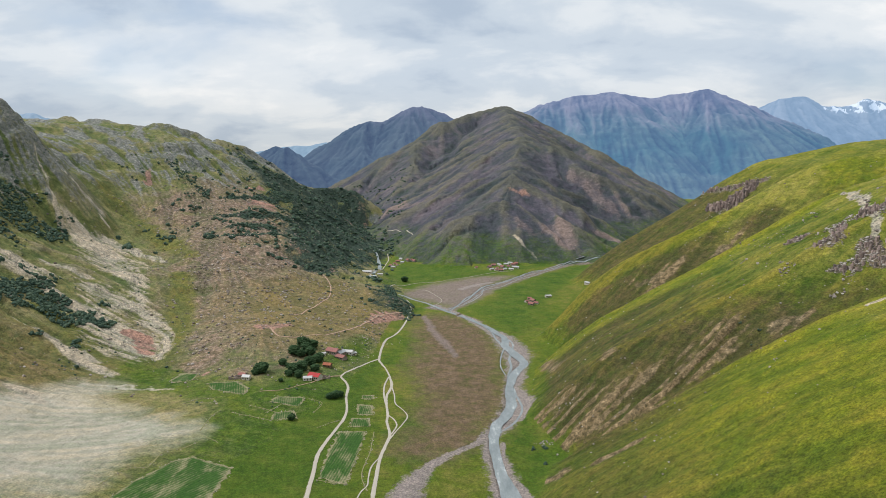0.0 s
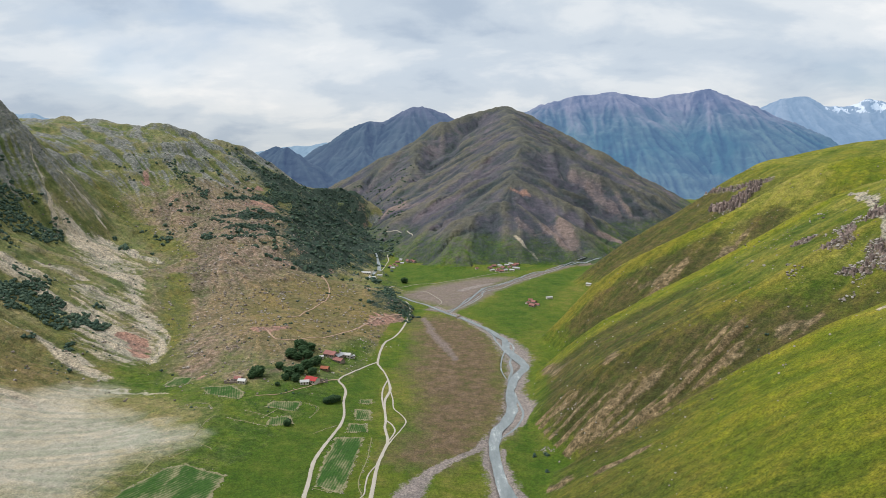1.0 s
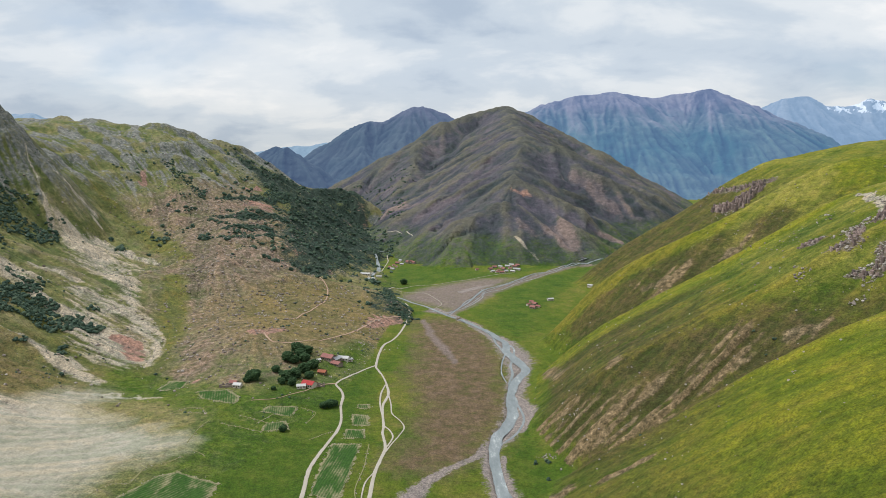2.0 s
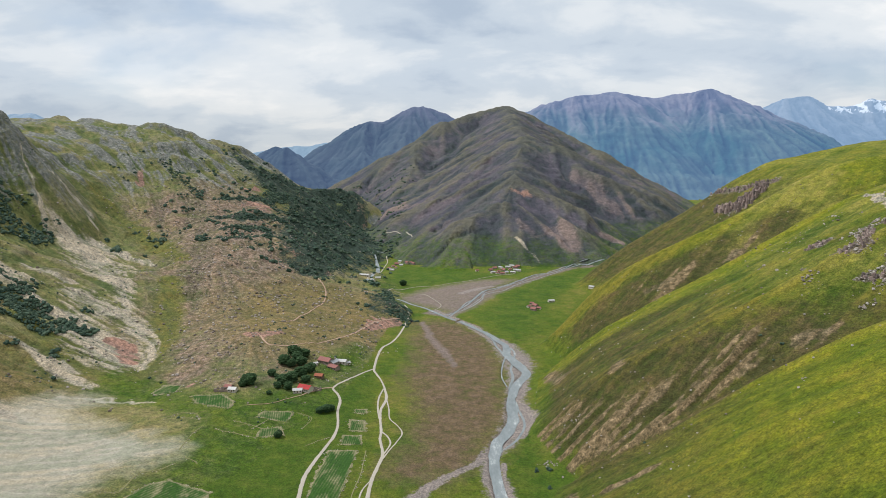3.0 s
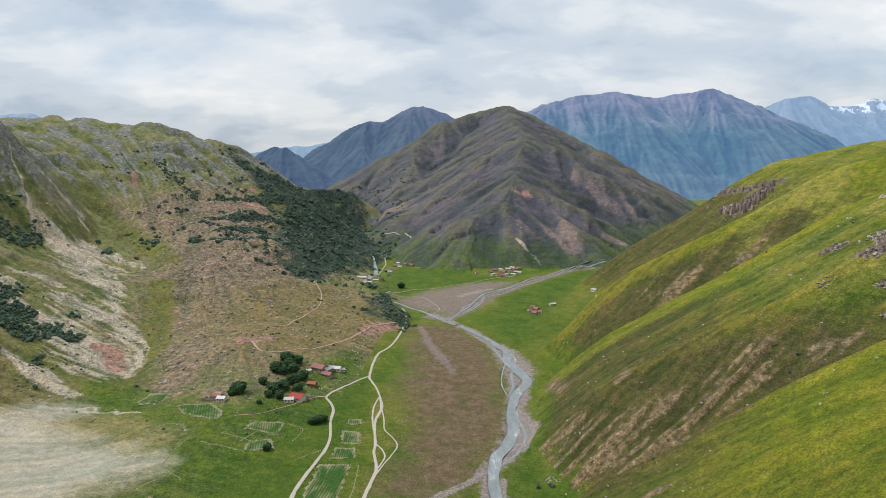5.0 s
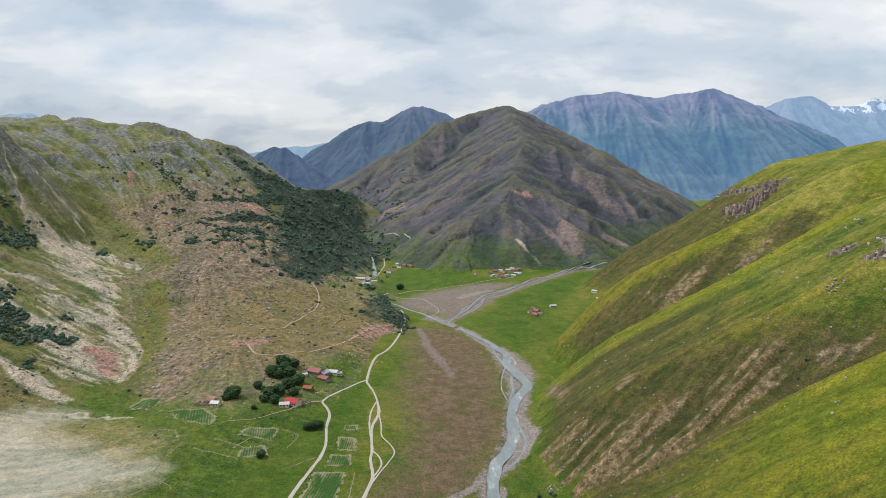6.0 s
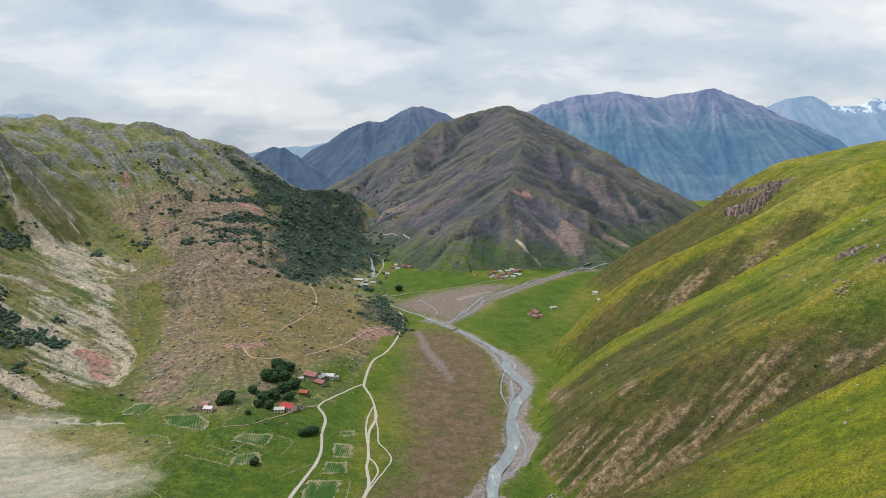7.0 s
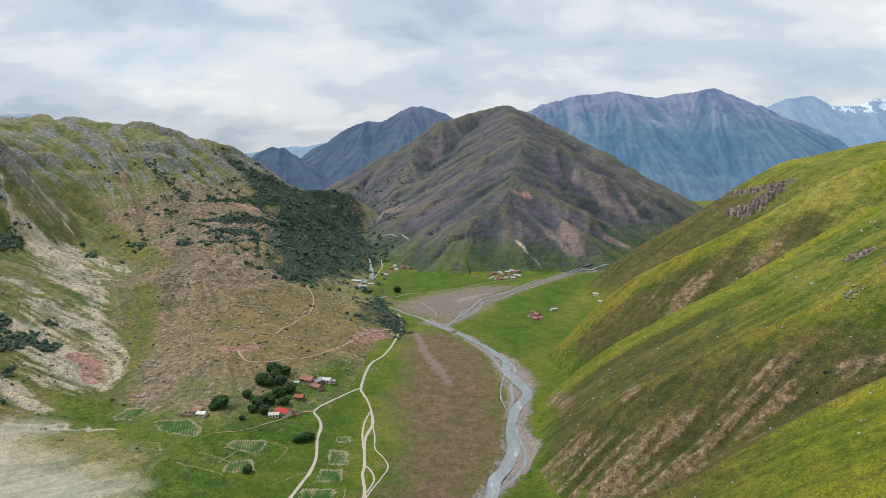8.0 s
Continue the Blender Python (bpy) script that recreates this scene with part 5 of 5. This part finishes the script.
BUSHES = ((67.0, 449.2, 3.2), (76.4, 450.8, 3.6), (72.6, 424.0, 3.0), (-349.5, 584.6, 4.7), (-399, 607.8, 5.4), (-279.4, 620.2, 3.3), (-134.0, 739.4, 3.3), (-142.1, 743.6, 2.7), (-172.5, 802.4, 3.6), (-178.5, 740.0, 3.3), (-182.6, 729.3, 3.9), (-117.4, 736.8, 2.6), (-104.1, 894.2, 7.2), (-117.9, 900.7, 4.0), (-164.7, 902.5, 4.8), (-195.4, 846.7, 3), (214.3, 445.9, 2), (220.5, 429.3, 2.3), (211.2, 421.6, 1.9), (131.3, 419.4, 1.9))
for k, (x, y, wide) in enumerate(BUSHES):
    r = np.random.RandomState(700 + k)
    around = r.normal(size=(9, 3)) * (0.28 * wide, 0.28 * wide, 0.14 * wide) + (x, y, ground_at(x, y) + 0.22 * wide)
    verts, tris = clumps(around, r.uniform(0.2, 0.34, 9) * wide, r, 0.85, 0.45)
    tagged(new("bush", mesh_any("bush", verts, tris, SHRUB_LEAF)), "low dark green bush on open grass", "bush", "single bushes")


# ---------------------------------------------------------------- rock outcrops of upright columns
def rock_outcrop(rows, count, tall, seed, material, label, wide=1.0):
    rng = np.random.RandomState(seed)
    line = curve_rows(rows, 3.0)
    cx, cy = line[len(line) // 2][:2]
    base = tagged(new("rock_outcrop"), label, "rock outcrop", "rock outcrops on the grassy hillside")
    for _ in range(count):
        bm = bmesh.new()
        x, y, w = line[rng.randint(len(line))]
        x, y = x + rng.normal() * w * 0.22, y + rng.normal() * w * 0.22
        z, r, h = ground_at(x, y), wide * rng.uniform(0.5, 1.3), tall * rng.uniform(0.35, 1.0)
        sides, lean = rng.randint(5, 8), rng.normal(size=2) * 0.12
        low, high = [], []
        for i in range(sides):
            a = 2 * math.pi * i / sides + rng.uniform(-0.2, 0.2)
            q = r * rng.uniform(0.8, 1.2)
            low.append(bm.verts.new((x + q * 1.15 * math.cos(a), y + q * 1.15 * math.sin(a), z - 3)))
            high.append(bm.verts.new((x + lean[0] * h + q * 0.8 * math.cos(a), y + lean[1] * h + q * 0.8 * math.sin(a), z + h * rng.uniform(0.8, 1.1))))
        for i in range(sides):
            bm.faces.new((low[i], low[(i + 1) % sides], high[(i + 1) % sides], high[i]))
        bm.faces.new(high)
        part("column", bm, material, base)
    return base


LAVA = island_material("columnar_rock", ((0.13, 0.108, 0.104), (0.25, 0.19, 0.175), (0.39, 0.30, 0.275)), relief=0.3)
rock_outcrop(STROKES["crag_lava"], 240, 9, 41, LAVA, "reddish-grey cliff of upright rock columns in the slope", 2.2)
rock_outcrop(STROKES["crag_top"], 90, 5, 42, LAVA, "jagged grey rock band along the upper slope", 1.6)
rock_outcrop(STROKES["outcrop_a"], 40, 2, 43, LAVA, "small pale rock outcrop in the grass")
rock_outcrop(STROKES["outcrop_b"], 70, 2.6, 44, LAVA, "broken pale rock outcrop on the spur")
rock_outcrop(STROKES["outcrop_c"], 80, 3.2, 45, LAVA, "broken pale rock outcrop on the spur")
rock_outcrop(STROKES["outcrop_d"], 80, 4.5, 46, LAVA, "dark rock cliff beside the quarried slope")


# ---------------------------------------------------------------- houses
RED_TIN = plain_material("red_tin", (0.36, 0.035, 0.035), 0.25, 1.2, 0.75, 0.0)
ORANGE_TIN = plain_material("rusty_orange_tin", (0.30, 0.10, 0.055), 0.35, 1.0, 0.8, 0.0)
PINK_TILE = plain_material("faded_red_tile", (0.27, 0.12, 0.105), 0.35, 1.0, 0.85)
GREY_TIN = plain_material("grey_tin", (0.40, 0.40, 0.41), 0.22, 1.2, 0.45, 0.4)
WHITE_TIN = plain_material("white_tin", (0.44, 0.43, 0.42), 0.25, 1.2, 0.5, 0.1)
RUBBLE = plain_material("rubble_stone", (0.26, 0.21, 0.18), 0.4, 0.6, 0.9, relief=0.1)
PLASTER = plain_material("old_plaster", (0.58, 0.53, 0.46), 0.2, 1.0, 0.9)
TIMBER = plain_material("weathered_timber", (0.16, 0.11, 0.075), 0.3, 0.4, 0.8)
PANE = plain_material("window_glass", (0.03, 0.04, 0.05), 0.2, 1.0, 0.1, 0.0, 0.5, 0.0)


def house(x, y, turn, w, d, h, rise, roof, wall, label, chimney=True):
    """w along the eaves, d across, h to the eaves, rise to the ridge."""
    base = tagged(new("house"), label, "house", "valley houses")
    base.matrix_basis = pose(x, y, ground_at(x, y) - 0.2, 0, 0, turn)
    bm = bmesh.new()
    a, b = w / 2, d / 2
    v = [bm.verts.new(p) for p in ((-a, -b, -1.5), (a, -b, -1.5), (a, b, -1.5), (-a, b, -1.5), (-a, -b, h), (a, -b, h), (a, b, h), (-a, b, h), (-a, 0, h + rise), (a, 0, h + rise))]
    for f in ((3, 2, 1, 0), (0, 1, 5, 4), (2, 3, 7, 6), (1, 2, 6, 9, 5), (3, 0, 4, 8, 7), (4, 5, 9, 8), (6, 7, 8, 9)):
        bm.faces.new([v[i] for i in f])
    part("wall", bm, wall, base)
    bm = bmesh.new()
    over, thick = 0.5, 0.16
    drop = over * rise / b
    for s in (-1, 1):
        low = [(-a - over, s * (b + over), h - drop), (a + over, s * (b + over), h - drop), (a + over, 0, h + rise), (-a - over, 0, h + rise)]
        lo = [bm.verts.new((p[0], p[1], p[2] + 0.05)) for p in low]
        hi = [bm.verts.new((p[0], p[1], p[2] + 0.05 + thick)) for p in low]
        bm.faces.new(hi if s < 0 else hi[::-1])
        bm.faces.new(lo[::-1] if s < 0 else lo)
        for i in range(4):
            q = (lo[i], lo[(i + 1) % 4], hi[(i + 1) % 4], hi[i])
            bm.faces.new(q if s < 0 else q[::-1])
    part("roof", bm, roof, base)
    bm = bmesh.new()
    box(bm, -0.5, -b - 0.08, 0.2, 0.5, -b + 0.05, 2.2)
    part("door", bm, TIMBER, base)
    for wx in ([-w * 0.33, w * 0.33] if w < 11 else [-w * 0.38, -w * 0.2, w * 0.2, w * 0.38]):
        bm = bmesh.new()
        box(bm, wx - 0.6, -b - 0.07, 1.0, wx + 0.6, -b + 0.04, 2.3)
        frame_ob = part("window", bm, TIMBER, base)
        bm = bmesh.new()
        box(bm, wx - 0.48, -b - 0.10, 1.12, wx + 0.48, -b - 0.06, 2.18)
        part("pane", bm, PANE, frame_ob)
    if chimney:
        bm = bmesh.new()
        box(bm, w * 0.2 - 0.3, -0.3, h + rise * 0.6, w * 0.2 + 0.3, 0.3, h + rise + 0.9)
        part("chimney", bm, RUBBLE, base)
    return base


def ruin(x, y, turn, w, d, h, seed, label):
    """Roofless walls with broken tops."""
    rng = np.random.RandomState(seed)
    base = tagged(new("ruined_house"), label, "ruin", "ruined stone houses")
    base.matrix_basis = pose(x, y, ground_at(x, y) - 0.2, 0, 0, turn)
    a, b, t = w / 2, d / 2, 0.6
    for x0, y0, x1, y1 in ((-a, -b, a, -b + t), (-a, b - t, a, b), (-a, -b + t, -a + t, b - t), (a - t, -b + t, a, b - t)):
        bm = bmesh.new()
        long_x = x1 - x0 > y1 - y0
        n = max(2, int(max(x1 - x0, y1 - y0) / 1.2))
        for i in range(n):
            top = h * rng.uniform(0.35, 1.0)
            if long_x:
                box(bm, x0 + (x1 - x0) * i / n, y0, -1.2, x0 + (x1 - x0) * (i + 1) / n, y1, top)
            else:
                box(bm, x0, y0 + (y1 - y0) * i / n, -1.2, x1, y0 + (y1 - y0) * (i + 1) / n, top)
        part("wall", bm, RUBBLE, base)
    return base


NEAR = ((-123.8, 592.2), (-129.9, 587.3), (-114.7, 596.3), (-117.7, 625.2), (-127.4, 653.2), (-118.1, 662.2), (-110.3, 662.0), (-102.9, 669.7), (-97.4, 670.1), (-108.2, 652.5), (-121.0, 668.5), (-187.0, 582.2), (-194.6, 584.1), (-200.7, 586.2), (-192.9, 589.3))
near_kinds = (
    (12, 8, 3.2, 2.4, RED_TIN, PLASTER, "single-storey farmhouse with bright red tin roof"),
    (8, 6, 2.6, 1.2, WHITE_TIN, PLASTER, "low annex with white tin roof beside red-roofed farmhouse"),
    None,
    (8, 5.5, 2.6, 1.6, ORANGE_TIN, TIMBER, "small wooden shed with rusty orange tin roof"),
    (5, 4, 2.2, 0.8, WHITE_TIN, PLASTER, "tiny hut with white tin roof"),
    (14, 9, 3.4, 2.6, PINK_TILE, RUBBLE, "stone house with faded red tiled roof"),
    (10, 7, 3.0, 2.0, GREY_TIN, RUBBLE, "stone house with grey tin roof"),
    (10, 6.5, 3.0, 1.6, WHITE_TIN, PLASTER, "plastered house with white tin roof"),
    (5, 4, 2.4, 1.0, WHITE_TIN, PLASTER, "tiny hut with white tin roof"),
    (11, 7, 3.0, 1.8, PINK_TILE, RUBBLE, "stone house with faded red tiled roof"),
    None,
    (7, 5.5, 2.8, 1.4, WHITE_TIN, PLASTER, "small plastered house with white tin roof"),
    None,
    None,
    (7, 5, 2.4, 1.4, PINK_TILE, RUBBLE, "small stone barn with faded red roof"),
)
for k, ((x, y), kind) in enumerate(zip(NEAR, near_kinds)):
    turn = (-24, 8, 12, -15, 30, -30, 62, -12, 40, -35, 20, -8, 5, 15, -20)[k]
    if kind:
        house(x, y, turn, *kind[:6], kind[6], k in (0, 5, 6))
    else:
        ruin(x, y, turn, 9, 6, 2.6, 800 + k, "roofless ruin of rubble stone walls")

far_models = [
    house(0, 0, 0, 10, 7, 3.2, 2.2, PINK_TILE, RUBBLE, "stone village house with faded red roof"),
    house(0, 0, 0, 9, 7, 3.0, 1.8, GREY_TIN, PLASTER, "village house with grey tin roof"),
    house(0, 0, 0, 11, 6, 3.0, 1.4, WHITE_TIN, PLASTER, "village house with white tin roof"),
    house(0, 0, 0, 7, 5, 2.6, 1.6, PINK_TILE, PLASTER, "small plastered village house with red roof"),
]
VILLAGE = ((92.1, 1243.2), (101.5, 1262.5), (106.7, 1230.0), (114.4, 1267.2), (117.9, 1242.4), (119.8, 1216.2), (128.7, 1272.7), (130.9, 1248.9), (133.3, 1218.4), (142.1, 1268.9), (148.5, 1275.2), (103.0, 1212.0), (94.8, 1219.3), (111.2, 1206.1), (146.4, 1237.1), (137.3, 1277.9), (66.2, 1242.5), (141.6, 1243.6))
HAMLET = ((-109.8, 1320.7), (-104.9, 1350.7), (-99.6, 1379.5), (-93.2, 1395.5), (-97.5, 1332.6), (-103.8, 1305.0), (-76.0, 1358.9), (-68.7, 1360.5), (-62.3, 1353.1), (-88.1, 1355.9))
LODGE = ((-138.9, 1146.5), (-121.7, 1120.2), (-115.1, 1145.5))
FARM = ((133.9, 962.4), (137.0, 947.3), (127.1, 944.0), (140.1, 932.7), (131.5, 925.9))
SHEDS = ((165.5, 978.9), (243.1, 1048.9), (243.3, 1018.0))
rng = np.random.RandomState(77)
used = set()
for group, picks in ((VILLAGE, (0, 0, 3, 2, 0, 1, 2, 3, 2)), (HAMLET, (0, 3, 0, 1, 3, 2)), (LODGE, (2, 1)), (FARM, (3, 0, 3)), (SHEDS, (2,))):
    for k, (x, y) in enumerate(group):
        which = picks[k % len(picks)]
        m = pose(x, y, ground_at(x, y) - 0.2, 0, 0, rng.uniform(-60, 60)) @ Matrix.Diagonal((0.85, 0.85, 0.9, 1))
        if group is LODGE and k == 0:
            m = m @ Matrix.Diagonal((1.9, 1.5, 1.3, 1))
        if which in used:
            copy_thing(far_models[which], m).matrix_basis = m
        else:
            far_models[which].matrix_basis = m
            used.add(which)


# ---------------------------------------------------------------- crop plots and stone rows
def crop_material():
    n = Nodes("crop_rows")
    rows = n.attribute("row")
    green = n.ramp(n.noise(2.5, 6, 0.7), (0.3, (0.020, 0.056, 0.010)), (0.6, (0.042, 0.098, 0.015)))
    dry = n.ramp(n.noise(1.5, 6, 0.7), (0.3, (0.11, 0.12, 0.04)), (0.6, (0.28, 0.25, 0.15)))
    worn = n.step(n.math("ADD", n.attribute("edge"), n.math("ADD", n.math("MULTIPLY", n.noise(11, 6, 0.7, stretch=(1, 2.5, 1), bend=0.6), 1.6), n.math("MULTIPLY", rows, 0.2))), 0.80, 1.28)
    n.bump(n.noise(0.8, 5, 0.7), 0.3)
    return n.done(n.mix(worn, green, dry))


CROP = crop_material()


def crop_plot(outline, turn, pitch, label):
    """Ridged rows of crops inside an outline, following the ground."""
    xs, ys = [p[0] for p in outline], [p[1] for p in outline]
    cx, cy, reach = sum(xs) / len(xs), sum(ys) / len(ys), 0.75 * math.hypot(max(xs) - min(xs), max(ys) - min(ys))
    step = max(pitch / 4, reach / 130)
    u = np.arange(-reach, reach, step)
    gu, gv = np.meshgrid(u, u)
    c, s = math.cos(turn), math.sin(turn)
    x, y = cx + gu * c - gv * s, cy + gu * s + gv * c
    inside = patch_mask(x, y, list(outline), 2.5)
    row = 0.5 + 0.5 * np.sin(2 * np.pi * gu / pitch)
    z = land_z(x, y) + 0.12 + 0.30 * row * (inside > 0.55) + 0.12 * perlin(x / 2, y / 2)
    index = np.arange(x.size).reshape(x.shape)
    quads = np.stack([index[:-1, :-1], index[:-1, 1:], index[1:, 1:], index[1:, :-1]], -1).reshape(-1, 4)
    mine = quads[((inside + 0.5 * fbm(x / 6, y / 6, 3)) > 0.5)[:-1, :-1].ravel()]
    used_v, flat = np.unique(mine, return_inverse=True)
    verts = np.stack([x, y, z], -1).reshape(-1, 3)[used_v]
    me = mesh_any("crop_plot", verts, flat.reshape(-1, 4), CROP, True)
    for key, values in (("row", row), ("edge", 1 - inside)):
        me.attributes.new(key, "FLOAT", "POINT").data.foreach_set("value", values.ravel()[used_v].astype(np.float32))
    tagged(new("crop_plot", me), label, "crop plot", "crop plots on the valley floor")


for name, turn, pitch in (("plot_near", -0.55, 2.4), ("plot_mid", -0.12, 2.0), ("plot_a", 0, 1.6), ("plot_b", 0, 1.6), ("plot_c", 0, 1.6), ("plot_d", 0.2, 1.8), ("plot_e", 0.2, 1.8), ("plot_f", 1.1, 2.2), ("plot_g", 0.3, 2.2)):
    crop_plot(PATCHES[name], turn, pitch, "dark green potato plot with straw-coloured edges" if name in ("plot_near", "plot_mid") else "small dark green garden plot with pale edges")

stones = []
rng = np.random.RandomState(91)
for name in named("plot"):
    rows = list(PATCHES[name])
    for (ax, ay), (bx, by) in zip(rows, rows[1:] + rows[:1]):
        n = int(math.hypot(bx - ax, by - ay) / 2.2)
        for t in rng.uniform(0, 1, n):
            if perlin(np.array([ax * 0.1 + 4 * t]), np.array([ay * 0.1]))[0] > -0.12:
                stones.append((ax + (bx - ax) * t + rng.normal() * 0.9, ay + (by - ay) * t + rng.normal() * 0.9))
STONE_ROWS = (((-218.7, 379.2), (-215.5, 394.0), (-210.0, 405.6), (-200.5, 407.5), (-200.0, 430.9), (-190.4, 437.1), (-182.5, 448.7)), ((-188.1, 468.7), (-189.8, 493.9), (-187.2, 510.2)), ((-179.9, 458.6), (-171.7, 453.6), (-167.5, 449.0)), ((-226.0, 523.5), (-218.8, 536.4), (-203.6, 535.7), (-194.1, 522.9), (-210.7, 528.4)), ((-176.0, 505.1), (-140.1, 494.0)), ((-167.2, 522.5), (-139.8, 510.8)), ((-120.9, 544.8), (-106.7, 536.5), (-109.7, 514.6)), ((-148.7, 508.3), (-139.2, 527.0)), ((-101.5, 485.3), (-86.2, 502.8)), ((-70.7, 396.1), (-85.0, 402.2)), ((-49.0, 386.8), (-55.6, 410.0), (-53.8, 444.5), (-54.7, 480.3)))
for row in STONE_ROWS:
    for (ax, ay), (bx, by) in zip(row[:-1], row[1:]):
        for t in rng.uniform(0, 1, int(math.hypot(bx - ax, by - ay) / 1.6)):
            stones.append((ax + (bx - ax) * t + rng.normal() * 0.9, ay + (by - ay) * t + rng.normal() * 0.9))
WORN = track_material("worn_grass", (0.23, 0.215, 0.10), (0.10, 0.125, 0.03))
for k, row in enumerate(STONE_ROWS):
    ribbon("path", [(x, y, 0.6 + 0.5 * (k == 0)) for x, y in row], WORN, "narrow pale worn line across the meadow", "footpath", 0.3, 2.0, 5, seed=120 + k * 3.0)
stones = np.array(stones)
spread_stuff("field_stones", stones, rng.uniform(0.2, 0.5, len(stones)), STONE, "low rows of cleared pale field stones between the plots", "stone rows", 92, 0.7)


# ---------------------------------------------------------------- parked car and footbridge
CAR_PAINT = plain_material("dark_car_paint", (0.02, 0.022, 0.03), 0.1, 1.0, 0.25, 0.0, 0.5, 0.0)
RUBBER = plain_material("rubber", (0.02, 0.02, 0.02), 0.1, 1.0, 0.9)
CAR = (-41.2, 868.4)
car = tagged(new("car"), "dark off-road car parked beside the dirt road", "car")
car.matrix_basis = pose(*CAR, ground_at(*CAR) + 0.05, 0, 0, 70)
bm = bmesh.new()
box(bm, -2.3, -0.95, 0.45, 2.3, 0.95, 1.05)
bmesh.ops.bevel(bm, geom=list(bm.edges), offset=0.12, segments=2, affect="EDGES")
body = part("body", bm, CAR_PAINT, car)
bm = bmesh.new()
box(bm, -2.1, -0.88, 1.05, 1.0, 0.88, 1.85)
bmesh.ops.bevel(bm, geom=list(bm.edges), offset=0.14, segments=2, affect="EDGES")
part("cabin", bm, CAR_PAINT, car)
for s in (-1, 1):
    bm = bmesh.new()
    box(bm, -1.8, s * 0.89 - 0.01, 1.2, 0.7, s * 0.89 + 0.01, 1.68)
    part("side_window", bm, PANE, car)
bm = bmesh.new()
box(bm, 0.99, -0.72, 1.2, 1.02, 0.72, 1.68)
part("windscreen", bm, PANE, car)
for wx in (-1.4, 1.4):
    for wy in (-0.9, 0.9):
        bm = bmesh.new()
        bmesh.ops.create_cone(bm, cap_ends=True, segments=14, radius1=0.4, radius2=0.4, depth=0.25, matrix=pose(wx, wy, 0.4, 90))
        part("wheel", bm, RUBBER, car)

BRIDGE = (21.5, 872.4)
bridge = tagged(new("footbridge"), "small grey plank bridge across the stream", "bridge")
bridge.matrix_basis = pose(*BRIDGE, float(land_z(*BRIDGE, True)) + 0.25, 0, 0, 58)
for i in range(9):
    bm = bmesh.new()
    box(bm, -6 + i * 1.34, -1.4, 0, -6 + i * 1.34 + 1.28, 1.4, 0.12)
    part("plank", bm, TIMBER, bridge)
for s in (-1, 1):
    bm = bmesh.new()
    box(bm, -6.1, s * 1.25 - 0.12, -0.35, 6.1, s * 1.25 + 0.12, -0.004)
    part("beam", bm, TIMBER, bridge)
    bm = bmesh.new()
    box(bm, -6.0, s * 1.3 - 0.05, 0.95, 6.0, s * 1.3 + 0.05, 1.05)
    rail = part("rail", bm, TIMBER, bridge)
    for px in (-5.8, -2.0, 2.0, 5.8):
        bm = bmesh.new()
        box(bm, px - 0.06, s * 1.3 - 0.06, 0.12, px + 0.06, s * 1.3 + 0.06, 0.95)
        part("post", bm, TIMBER, rail)
